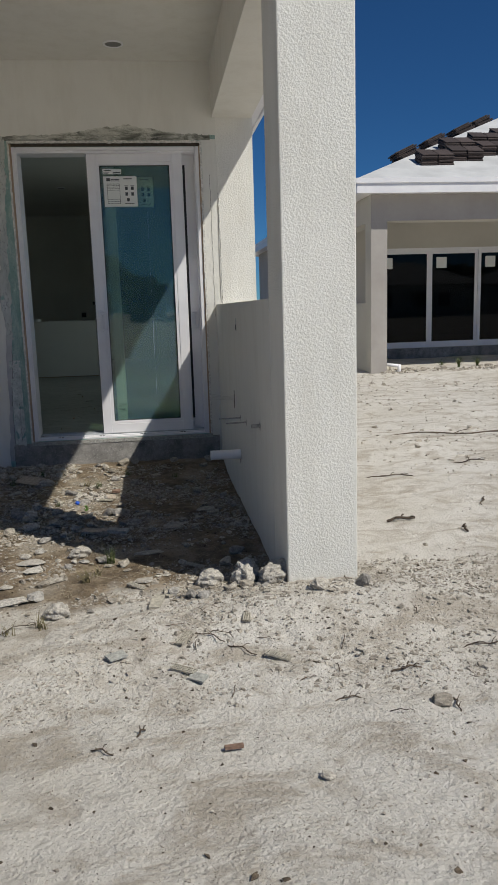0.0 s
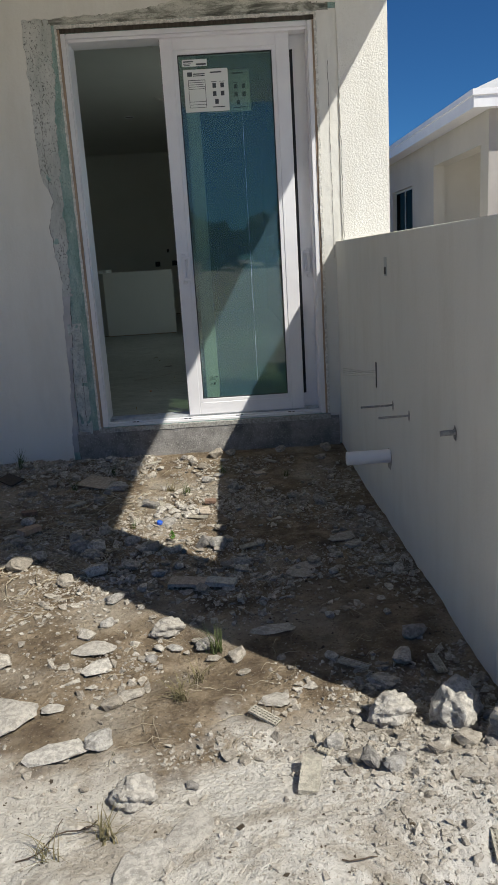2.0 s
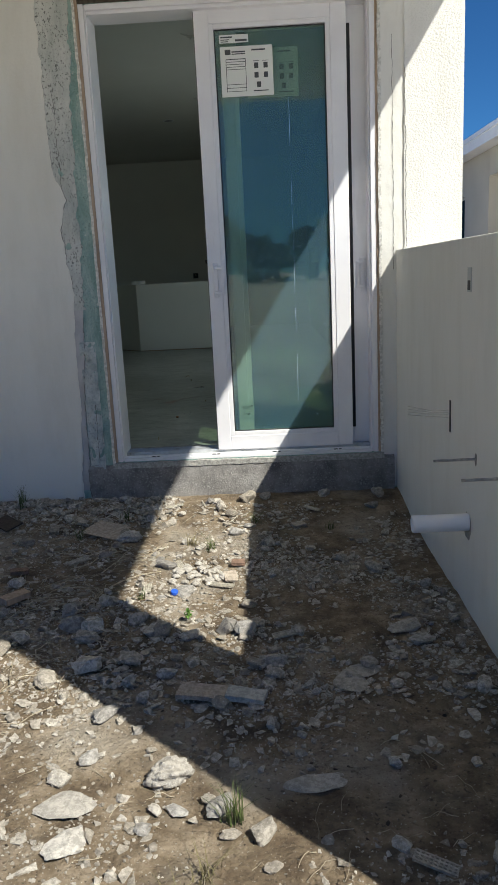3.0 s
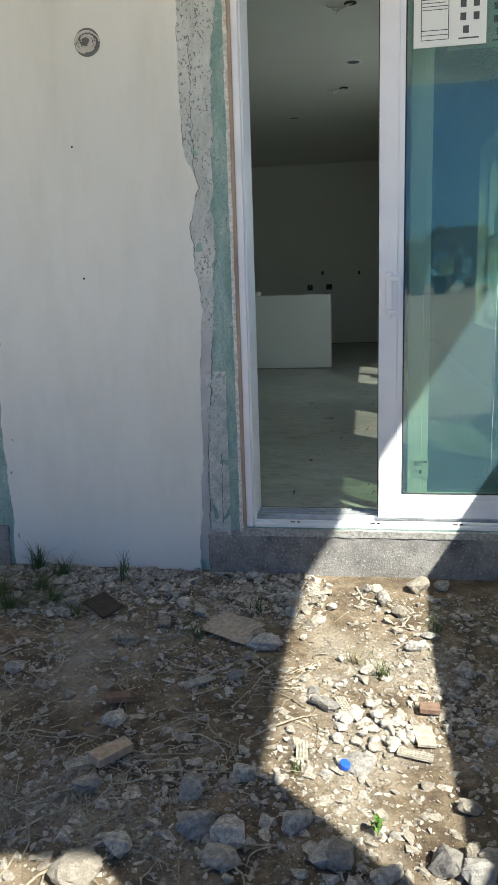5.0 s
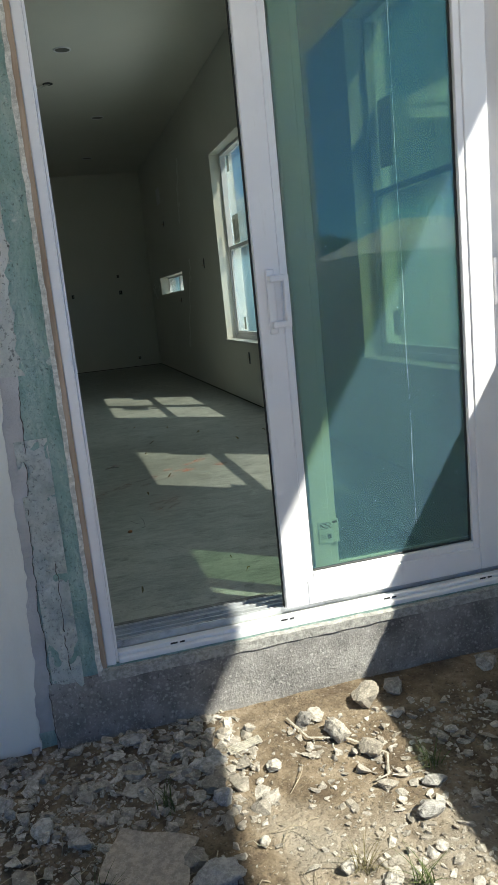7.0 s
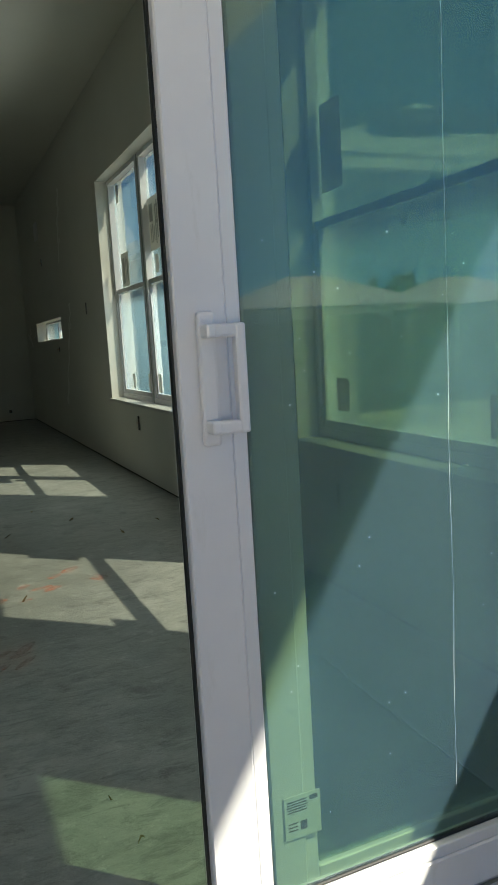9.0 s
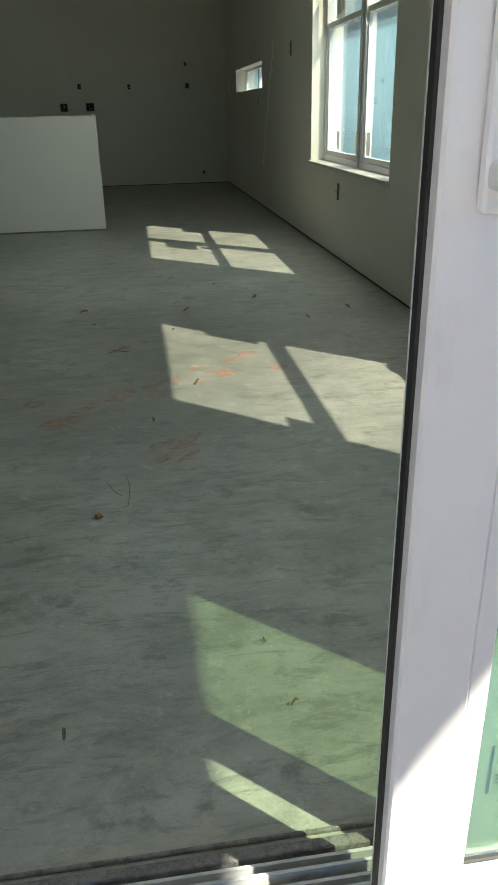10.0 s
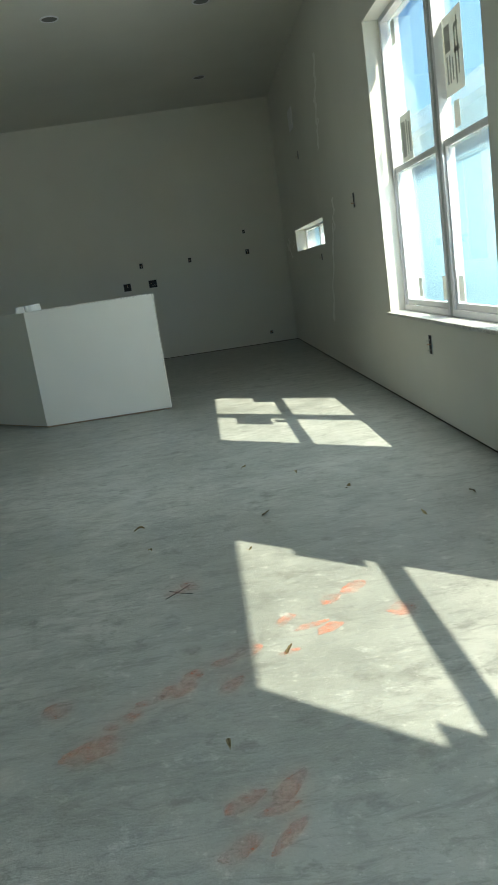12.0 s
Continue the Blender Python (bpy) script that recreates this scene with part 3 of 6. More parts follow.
structure("smear_over_door", coat_bm("x", -1.16, 0.44, lambda x: 2.782, lambda x: 2.806 + 0.085 * math.exp(-((x + 0.15) / 0.42) ** 2) + ragged(x, 3.8, 0.024), Y0 - 0.003, Y1), M_SMEAR, "dark smears of old adhesive above the door", "wall")


def crack_bm(points, width, depth_y):
    """A thin dark crack along a wobbling line on the wall."""
    bm = bmesh.new()
    prev = None
    for i, (x, z) in enumerate(points):
        w = width * (0.5 + abs(noise.noise(Vector((x * 40, z * 40, 1.0)))))
        cur = [bm.verts.new((x - w, depth_y, z)), bm.verts.new((x + w, depth_y, z))]
        if prev:
            bm.faces.new((prev[0], prev[1], cur[1], cur[0]))
        prev = cur
    return bm



def rough_band_bm(x0, x1, z0, z1, y, amp, seed):
    """A hand-thrown cement band with real relief."""
    bm = bmesh.new()
    nx_, nz_ = max(2, int((x1 - x0) / 0.008)), int((z1 - z0) / 0.008)
    grid = []
    for j in range(nz_ + 1):
        z = z0 + (z1 - z0) * j / nz_
        row = []
        for i in range(nx_ + 1):
            x = x0 + (x1 - x0) * i / nx_
            q = Vector((x * 16, z * 11, seed))
            h = noise.noise(q) * 0.9 + noise.noise(q * 3.1) * 0.6 + max(0.0, noise.noise(q * 1.7 + Vector((7, 0, 0))) - 0.15) * 1.6
            row.append(bm.verts.new((x, y - max(0.0, amp * (0.5 + h)), z)))
        grid.append(row)
    for r, t in zip(grid, grid[1:]):
        for i in range(nx_):
            bm.faces.new((r[i], r[i + 1], t[i + 1], t[i]))
    bmesh.ops.recalc_face_normals(bm, faces=bm.faces)
    return bm


structure("thrown_cement_west", rough_band_bm(-1.262, -1.172, 0.22, 0.98, FACE + 0.011, 0.013, 21.0), M_LUMP, "lumpy pale thrown cement low beside the door", "wall", True)
structure("cement_band_west", rough_band_bm(-1.30, -1.118, 0.05, 2.78, FACE + 0.0125, 0.006, 1.0), M_CEMENT, "rough grey-green cement band between stucco and door", "wall", True)
structure("cement_band_east", rough_band_bm(0.468, 0.606, 0.05, 2.78, FACE + 0.0085, 0.0016, 5.0), M_SMOOTH, "rough patched cement band beside the half wall", "wall", True)
structure("cement_band_head", rough_band_bm(-1.2, 0.54, 2.772, 2.825, FACE + 0.0115, 0.010, 9.0), M_SMEAR, "smeared cement band above the door", "wall", True)
structure("cement_band_far", rough_band_bm(-2.36, -2.20, 0.05, 2.78, FACE + 0.0115, 0.009, 13.0), M_CEMENT, "rough grey-green cement band beside the second door", "wall", True)
M_CRACK = material("crack_shadow", color=(0.09, 0.085, 0.08), rough=1.0)
CRACKS = ((scratch_edge, 0.22, 1.14, 0.0, 2.2, Y0 + 0.002), (left_edge, 1.2, 2.1, 0.006, 5.5, Y0 + 0.0015), (lambda z: -1.272, 1.72, 2.35, 0.018, 8.5, Y0 + 0.0015), (lambda z: -1.20, 0.28, 0.62, 0.012, 7.1, FACE - 0.003),
          (lambda z: 0.598, 0.95, 2.35, 0.012, 3.7, Y0 - 0.003), (lambda z: 0.53, 1.3, 2.5, 0.008, 6.1, FACE + 0.004), (lambda z: -1.268, 0.02, 0.24, 0.02, 4.4, FACE - 0.026))
for edge, z0, z1, amp, seed, yy in CRACKS:
    pts = [(edge(z) + ragged(z, seed, amp), z) for z in np.arange(z0, z1, 0.008)]
    structure("trim_crack", crack_bm(pts, 0.0016, yy), M_CRACK, "thin wandering crack in the plaster", "crack")


def curb_bm(x0, x1, seed):
    bm = bmesh.new()
    prof = [(FACE + 0.01, -0.1), (FACE - 0.022, -0.1), (FACE - 0.018, 0.10), (FACE - 0.012, 0.222), (FACE + 0.0, 0.243), (FACE + 0.03, 0.258), (FACE + 0.05, 0.261)]
    n = int((x1 - x0) / 0.02)
    rows = []
    for i in range(n + 1):
        x = x0 + (x1 - x0) * i / n
        rows.append([bm.verts.new((x, y + 0.004 * noise.noise(Vector((x * 14, z * 14, seed))) * (j < 5), z + 0.007 * noise.noise(Vector((x * 9, j * 2.0, seed))) * (1 < j < 6))) for j, (y, z) in enumerate(prof)])
    for r, s in zip(rows, rows[1:]):
        for j in range(len(prof) - 1):
            bm.faces.new((r[j], r[j + 1], s[j + 1], s[j]))
    bm.faces.new(rows[0])
    bm.faces.new(rows[-1])
    bmesh.ops.recalc_face_normals(bm, faces=bm.faces)
    return bm


structure("curb", curb_bm(-1.275, 0.53, 1.0), M_CURB, "dark raw concrete curb under the sliding door", "curb")
structure("curb_west", curb_bm(-4.05, -2.27, 4.0), M_CURB, "dark raw concrete curb under the second door", "curb")

# ---------------------------------------------------------------- sliding doors


def panel_frame_bm(x0, x1, z0, z1, y0, y1, left, right, top, bottom):
    bm = box_bm((x0, x0 + left - 0.026, y0, y1, z0, z1), (x1 - right + 0.026, x1, y0, y1, z0, z1),
                (x0 + left - 0.026, x1 - right + 0.026, y0, y1, z1 - top + 0.02, z1), (x0 + left - 0.026, x1 - right + 0.026, y0, y1, z0, z0 + bottom - 0.02))
    bevelled(bm, 0.003, 1)
    return bm


def bead_bm(x0, x1, z0, z1, y0, y1, w):
    return bevelled(box_bm((x0, x0 + w, y0, y1, z0, z1), (x1 - w, x1, y0, y1, z0, z1), (x0 + w, x1 - w, y0, y1, z1 - w, z1), (x0 + w, x1 - w, y0, y1, z0, z0 + w)), 0.002, 1)


def pull_handle_bm(x, z0, z1, y, side):
    """A D-shaped pull: back plate, two arms and a bar set off to one side of the plate."""
    bm = box_bm((x - 0.014, x + 0.014, y - 0.012, y, z0, z1), bevel=0.005)
    a, b = z0 + 0.018, z1 - 0.018
    e = x + side * 0.041
    lo, hi = min(x, e), max(x, e)
    bar = box_bm((e - 0.0085, e + 0.0085, y - 0.038, y - 0.020, a, b), (lo, hi, y - 0.037, y - 0.021, b - 0.020, b - 0.001),
                 (lo, hi, y - 0.037, y - 0.021, a + 0.001, a + 0.020), (x - 0.010, x + 0.010, y - 0.0365, y - 0.004, b - 0.0205, b - 0.0005), (x - 0.010, x + 0.010, y - 0.0365, y - 0.004, a + 0.0005, a + 0.0205), bevel=0.004)
    me = bpy.data.meshes.new("tmp_bar")
    bar.to_mesh(me)
    bar.free()
    bm.from_mesh(me)
    bpy.data.meshes.remove(me)
    return bm


M_PAPER = material("paper_label", color=(0.72, 0.73, 0.70), rough=0.8)
M_INK = material("ink", color=(0.07, 0.075, 0.08), rough=0.8)
M_INKGREY = material("ink_grey", color=(0.40, 0.41, 0.38), rough=0.8)


def paper(parent, name, x0, x1, z0, z1, y, bars, label):
    p = part(name, box_bm((x0, x1, y - 0.0012, y, z0, z1)), M_PAPER, parent, label)
    if bars:
        w, h = x1 - x0, z1 - z0
        bm = boxes(bmesh.new(), *[(x0 + a * w, x0 + b * w, y - 0.0022, y - 0.0011, z0 + c * h, z0 + d * h) for a, b, c, d in bars])
        part("print", bm, M_INK, p)
    return p


DOC_BARS = [(0.09, 0.20, 0.84, 0.94), (0.22, 0.48, 0.88, 0.905), (0.22, 0.48, 0.84, 0.86), (0.10, 0.48, 0.74, 0.755), (0.10, 0.48, 0.69, 0.70), (0.10, 0.44, 0.64, 0.65), (0.10, 0.48, 0.59, 0.60),
            (0.10, 0.46, 0.54, 0.55), (0.10, 0.11, 0.1, 0.75), (0.475, 0.485, 0.1, 0.75), (0.10, 0.48, 0.24, 0.25), (0.10, 0.48, 0.17, 0.18), (0.10, 0.48, 0.1, 0.11), (0.60, 0.86, 0.90, 0.93),
            (0.64, 0.72, 0.55, 0.66), (0.82, 0.90, 0.55, 0.66), (0.64, 0.72, 0.36, 0.47), (0.82, 0.90, 0.36, 0.47), (0.68, 0.76, 0.17, 0.28), (0.62, 0.74, 0.69, 0.70), (0.80, 0.92, 0.69, 0.70), (0.62, 0.90, 0.09, 0.11)]


def b_track(nt, p):
    v = coords(nt)
    dirt = noise_tex(nt, coords(nt, (0.5, 2, 1)), 18, 7, 0.75)
    set_color(nt, p, ramp(nt, dirt, [(0.28, (0.16, 0.145, 0.12)), (0.38, (0.46, 0.47, 0.47)), (0.6, (0.62, 0.64, 0.66))]))
    nt.links.new(ramp(nt, dirt, [(0.38, grey(0.9)), (0.5, grey(0.38))]), p.inputs["Roughness"])
    bump(nt, p, noise_tex(nt, v, 160, 4, 0.7), 0.25, 0.002)


# bed colour is darkened to carry the shade between the rails
M_BED = material("gap_shade_track_bed", b_stone((0.17, 0.168, 0.165), (0.32, 0.315, 0.31)), rough=0.7)
M_TRACK = material("track_aluminium", b_track, rough=0.4, metal=0.35)


def sliding_door(name, d, leaf_x, label):
    """An aluminium patio door: frame with track, fixed panel inside, sliding panel outside at leaf_x."""
    x0, x1, z0, z1 = d
    door = thing(name, label, "sliding door", kind="structure")
    for side, s in (("w", 1), ("e", -1)):
        e = x0 if s > 0 else x1
        strips = [(0.0, 0.029, FACE + 0.012, 6.80), (0.029, 0.038, FACE + 0.026, 6.81)]
        bm = boxes(bmesh.new(), *[(min(e + s * a, e + s * b), max(e + s * a, e + s * b), ya, yb, z0, z1) for a, b, ya, yb in strips])
        part("jamb", bevelled(bm, 0.002, 1), M_FRAME, door)
    part("head", bevelled(box_bm((x0 + 0.038, x1 - 0.038, FACE + 0.016, 6.80, z1 - 0.028, z1), (x0 + 0.038, x1 - 0.038, FACE + 0.036, 6.79, z1 - 0.045, z1 - 0.028)), 0.002, 1), M_FRAME, door)
    sill = part("sill_track", bevelled(box_bm((x0 + 0.038, x1 - 0.038, FACE + 0.012, 6.664, z0, z0 + 0.016), (x0 + 0.038, x1 - 0.038, FACE + 0.03, FACE + 0.048, z0 + 0.016, z0 + 0.028)), 0.002, 1), M_FRAME, door)
    part("track_bed", bevelled(box_bm((x0 + 0.038, x1 - 0.038, 6.664, 6.845, z0, z0 + 0.012), (x0 + 0.038, x1 - 0.038, 6.805, 6.823, z0 + 0.012, z0 + 0.030), (x0 + 0.038, x1 - 0.038, 6.838, 6.845, z0 + 0.012, z0 + 0.022)), 0.002, 1), M_BED, sill, "grey aluminium track bed, darkened for the shade between its rails")
    for ry in (6.672, 6.690, 6.706, 6.735, 6.752, 6.77, 6.788):
        part("track_rail", box_bm((x0 + 0.038, x1 - 0.038, ry, ry + 0.005, z0 + 0.012, z0 + (0.034 if ry in (6.690, 6.752, 6.788) else 0.038))), M_TRACK, sill)
    for wx in np.arange(x0 + 0.2, x1 - 0.1, 0.36):
        part("weep_hole", box_bm((wx, wx + 0.022, FACE + 0.0285, FACE + 0.031, z0 + 0.019, z0 + 0.024), (wx + 0.03, wx + 0.045, FACE + 0.0285, FACE + 0.031, z0 + 0.019, z0 + 0.024)), M_BLACK, sill)
    # fixed panel, in the inner track
    fx0, fx1 = (x0 + x1) / 2 - 0.045, x1 - 0.036
    # east stile is widened behind the leaf to block a stray sun stripe
    fixed = part("fixed_panel", panel_frame_bm(fx0, fx1, z0 + 0.03, z1 - 0.04, 6.715, 6.755, 0.09, 0.185, 0.09, 0.10), M_FRAME, door)
    part("bead", bead_bm(fx0 + 0.064, fx1 - 0.159, z0 + 0.11, z1 - 0.11, 6.722, 6.748, 0.026), M_FRAME, fixed)
    pane = part("pane", box_bm((fx0 + 0.09, fx1 - 0.185, 6.732, 6.736, z0 + 0.13, z1 - 0.13)), M_DOORGLASS, fixed)
    pane.visible_shadow = True
    part("pull_handle", pull_handle_bm(fx1 - 0.03, 1.186, 1.376, 6.715, -1), M_FRAME, fixed)
    # sliding panel, in the outer track
    lx0, lx1 = leaf_x
    lz0, lz1 = z0 + 0.034, z1 - 0.04
    leaf = part("sliding_panel", panel_frame_bm(lx0, lx1, lz0, lz1, 6.655, 6.70, 0.105, 0.112, 0.092, 0.102), M_FRAME, door, "white aluminium sliding panel with a single tinted pane")
    part("bead", bead_bm(lx0 + 0.079, lx1 - 0.086, lz0 + 0.082, lz1 - 0.072, 6.659, 6.696, 0.024), M_FRAME, leaf)
    part("gasket", box_bm((lx0 - 0.0035, lx0, 6.672, 6.684, lz0, lz1)), M_BLACK, leaf)
    part("gasket", bead_bm(lx0 + 0.103, lx1 - 0.110, lz0 + 0.106, lz1 - 0.096, 6.672, 6.684, 0.006), M_BLACK, leaf)
    part("pane", box_bm((lx0 + 0.104, lx1 - 0.111, 6.676, 6.680, lz0 + 0.102, lz1 - 0.092)), M_DOORGLASS, leaf)
    part("pull_handle", pull_handle_bm(lx0 + 0.043, 1.190, 1.384, 6.655, 1), M_FRAME, leaf, "white D-shaped pull handle")
    # black strip added where a sliver of pane looks dark
    part("dark_glass_slot", box_bm((lx1 + 0.004, lx1 + 0.024, 6.7115, 6.7145, z0 + 0.13, z1 - 0.13)), M_BLACK, fixed, "black strip standing in for the dark slot of glass beside the sliding panel")
    return door, leaf, fixed


door_1, leaf_1, fixed_1 = sliding_door("door_1", DOOR, (-0.505, 0.300), "white aluminium sliding patio door standing half open, labels still on its glass")
paper(leaf_1, "instruction_sheet", -0.372, -0.092, 2.253, 2.502, 6.674, DOC_BARS, "white instruction sheet taped to the glass")
paper(fixed_1, "instruction_sheet", -0.235, 0.045, 2.253, 2.502, 6.7312, DOC_BARS, "white instruction sheet behind the tinted glass")
paper(leaf_1, "barcode_label", -0.374, -0.218, 2.520, 2.560, 6.674, [(0.05, 0.45, 0.62, 0.8), (0.05, 0.35, 0.35, 0.45), (0.55, 0.95, 0.15, 0.4), (0.05, 0.3, 0.12, 0.22)], "small white barcode label")
paper(fixed_1, "warning_sticker", -0.352, -0.282, 0.475, 0.555, 6.713, [(0.08, 0.62, 0.87, 0.89), (0.08, 0.6, 0.81, 0.83), (0.08, 0.64, 0.75, 0.77), (0.08, 0.58, 0.69, 0.71), (0.08, 0.62, 0.63, 0.65), (0.7, 0.92, 0.82, 0.92), (0.42, 0.6, 0.18, 0.38), (0.08, 0.34, 0.36, 0.38), (0.08, 0.34, 0.28, 0.30), (0.08, 0.34, 0.20, 0.22)], "small printed warning sticker")
M_DRIP = material("dried_drip", color=(0.78, 0.80, 0.78), rough=0.7)
bm = bmesh.new()
prev = None
for i in range(90):
    z = 2.35 - 1.85 * i / 89
    w = 0.0001 + 0.0006 * max(0.0, noise.noise(Vector((z * 6, 2.0, 0))) + 0.25)
    x = -0.015 + 0.004 * noise.noise(Vector((z * 4, 0, 0)))
    cur = [bm.verts.new((x - w, 6.6748, z)), bm.verts.new((x + w, 6.6748, z))]
    if prev:
        bm.faces.new((prev[0], prev[1], cur[1], cur[0]))
    prev = cur
part("drip", bm, M_DRIP, leaf_1, "dried white drip down the glass")
bm = bmesh.new()
drop = random.Random(5)
for _ in range(45):
    x, z, r = drop.uniform(-0.38, 0.17), drop.uniform(0.45, 1.5), drop.uniform(0.0006, 0.0018)
    bmesh.ops.create_circle(bm, cap_ends=True, segments=6, radius=r, matrix=pose(x, 6.6747, z, 90))
part("specks", bm, M_DRIP, leaf_1, "tiny paint specks on the glass")
door_2, leaf_2, fixed_2 = sliding_door("door_2", DOOR2, (-3.86, -3.05), "white aluminium sliding patio door, closed")


def strip_bm(x0, x1, z0, z1, y0, y1, seed, wob):
    bm = box_bm((x0, x1, y0, y1, z0, z1))
    bmesh.ops.subdivide_edges(bm, edges=[e for e in bm.edges if e.calc_length() > 0.5], cuts=90)
    for v in bm.verts:
        n1 = noise.noise(Vector((v.co.x * 25, v.co.z * 25, seed)))
        v.co.x += wob * n1
        v.co.z += wob * noise.noise(Vector((v.co.x * 25, v.co.z * 25, seed + 5)))
        v.co.y += wob * 0.6 * n1
    return bm


# ledge colour is paler than the curb to paint in its sunlit top
M_LEDGE = material("sunlit_mortar_ledge", b_stone((0.33, 0.32, 0.30), (0.46, 0.45, 0.42)), rough=0.95)
for d, tag in ((DOOR, 0), (DOOR2, 20)):
    x0, x1, z0, z1 = d
    structure("trim_curb_ledge", strip_bm(x0 - 0.02, x1 + 0.03, 0.228, 0.2585, FACE - 0.016, FACE + 0.009, 3.0 + tag, 0.004), M_LEDGE, "crumbling mortar ledge along the curb's top, coloured paler for the sun on it", "ledge")
    buck = thing("door_buck", "rough wooden buck strip and white foam bead round the door frame", "trim", kind="structure")
    part("wood_strip", box_bm((x0 - 0.016, x0, FACE + 0.004, FACE + 0.06, z0, z1 + 0.02)), M_WOOD, buck)
    part("wood_strip", box_bm((x1, x1 + 0.014, FACE + 0.008, FACE + 0.06, z0, z1 + 0.02)), M_WOOD, buck)
    part("wood_strip", box_bm((x0 - 0.02, x1 + 0.014, FACE + 0.006, FACE + 0.06, z1 + 0.0005, z1 + 0.026)), M_GAPSHADE_HEADWOOD, buck, "dark stained wooden head strip")
    part("foam_bead", strip_bm(x0 - 0.029, x0 - 0.015, z0 - 0.02, z1 + 0.04, FACE - 0.002, FACE + 0.02, 1.0 + tag, 0.005), M_FOAM, buck)
    part("foam_bead", strip_bm(x1 + 0.012, x1 + 0.028, z0 + 0.0, z1 + 0.04, FACE - 0.002, FACE + 0.02, 4.0 + tag, 0.006), M_FOAM, buck)
    part("foam_bead", strip_bm(x0 - 0.03, x1 + 0.03, z1 + 0.026, z1 + 0.044, FACE - 0.004, FACE + 0.02, 7.0 + tag, 0.006), M_FOAM, buck)

# ---------------------------------------------------------------- windows in the side wall


def hung_window(name, y0, y1, z0, z1, units, rail, label, stickers=()):
    win = thing(name, label, "window", kind="structure")
    xa, xb = 0.765, 0.835
    mull = 0.045
    w = (y1 - y0 - mull * (units - 1)) / units
    part("window_sill", bevelled(box_bm((0.638, xa, y0 - 0.012, y1 + 0.012, z0 - 0.016, z0 + 0.006)), 0.003, 1), M_SILL, win, "thin pale stone sill")
    part("reveal", box_bm((RW_IN + 0.001, xa, y0 + 0.0005, y0 + 0.008, z0 + 0.006, z1 - 0.008), (RW_IN + 0.001, xa, y1 - 0.008, y1 - 0.0005, z0 + 0.006, z1 - 0.008), (RW_IN + 0.001, xa, y0 + 0.0005, y1 - 0.0005, z1 - 0.008, z1 - 0.0005)), M_DRYWALL, win)
    for u in range(units):
        a = y0 + u * (w + mull)
        b = a + w
        fr = box_bm((xa, xb, a + 0.001, a + 0.035, z0 + 0.006, z1 - 0.001), (xa, xb, b - 0.035, b - 0.001, z0 + 0.006, z1 - 0.001), (xa, xb, a + 0.035, b - 0.035, z1 - 0.036, z1 - 0.001), (xa, xb, a + 0.035, b - 0.035, z0 + 0.006, z0 + 0.045))
        f = part("window_frame", bevelled(fr, 0.002, 1), M_FRAME, win)
        lo = box_bm((xa + 0.012, xa + 0.042, a + 0.035, a + 0.062, z0 + 0.045, rail + 0.018), (xa + 0.012, xa + 0.042, b - 0.062, b - 0.035, z0 + 0.045, rail + 0.018), (xa + 0.012, xa + 0.042, a + 0.062, b - 0.062, z0 + 0.045, z0 + 0.08), (xa + 0.012, xa + 0.042, a + 0.062, b - 0.062, rail - 0.018, rail + 0.018))
        part("lower_sash", bevelled(lo, 0.002, 1), M_FRAME, f)
        part("meeting_rail", box_bm((xa + 0.044, xb - 0.004, a + 0.035, b - 0.035, rail - 0.02, rail + 0.02)), M_RAIL, f)
        part("pane", box_bm((xa + 0.025, xa + 0.029, a + 0.062, b - 0.062, z0 + 0.08, rail - 0.018)), M_WINGLASS, f)
        part("pane", box_bm((xa + 0.052, xa + 0.056, a + 0.035, b - 0.035, rail + 0.02, z1 - 0.036)), M_WINGLASS, f)
        if u:
            part("mullion", box_bm((xa + 0.004, xb - 0.004, a - mull, a, z0 + 0.006, z1 - 0.001)), M_RAIL, win)
    for i, (yc, zc, w_, h_, dark) in enumerate(stickers):
        xs = xa + (0.0235 if zc < rail else 0.0505)
        s = part("label_sticker", box_bm((xs, xs + 0.001, yc - w_ / 2, yc + w_ / 2, zc - h_ / 2, zc + h_ / 2)), M_STICKER, win, "printed manufacturer's label on the glass")
        if dark:
            rows = [(-0.38, -0.10, 0.05, 0.38), (-0.34, -0.28, -0.35, 0.0), (-0.20, -0.14, -0.35, 0.0), (-0.06, 0.0, -0.33, -0.05), (0.10, 0.17, -0.40, 0.30), (0.24, 0.30, -0.30, 0.40), (0.10, 0.36, -0.02, 0.04), (0.12, 0.34, 0.28, 0.33)]
        else:
            rows = [(-0.36, -0.05, -0.40, 0.36), (0.06, 0.14, -0.38, 0.38), (0.24, 0.36, -0.34, 0.30)]
        bars = boxes(bmesh.new(), *[(xs - 0.0012, xs - 0.0002, yc - w_ * b, yc - w_ * a, zc + h_ * c, zc + h_ * d) for a, b, c, d in rows])
        if h_ > 0.2:
            part("print", bars, M_INKGREY, s)
        else:
            bars.free()
    return win


M_SILL = material("pale_stone_sill", b_stone((0.62, 0.61, 0.57), (0.72, 0.71, 0.67)), rough=0.4)
M_RAIL = material("grey_rail", color=(0.42, 0.44, 0.43), rough=0.5)
def b_backlit(nt, p):
    tl = nt.nodes.new("ShaderNodeBsdfTranslucent")
    tl.inputs[0].default_value = (0.62, 0.61, 0.57, 1)
    ms = nt.nodes.new("ShaderNodeMixShader")
    ms.inputs[0].default_value = 0.5
    nt.links.new(p.outputs[0], ms.inputs[1])
    nt.links.new(tl.outputs[0], ms.inputs[2])
    nt.links.new(ms.outputs[0], nt.nodes["Material Output"].inputs[0])


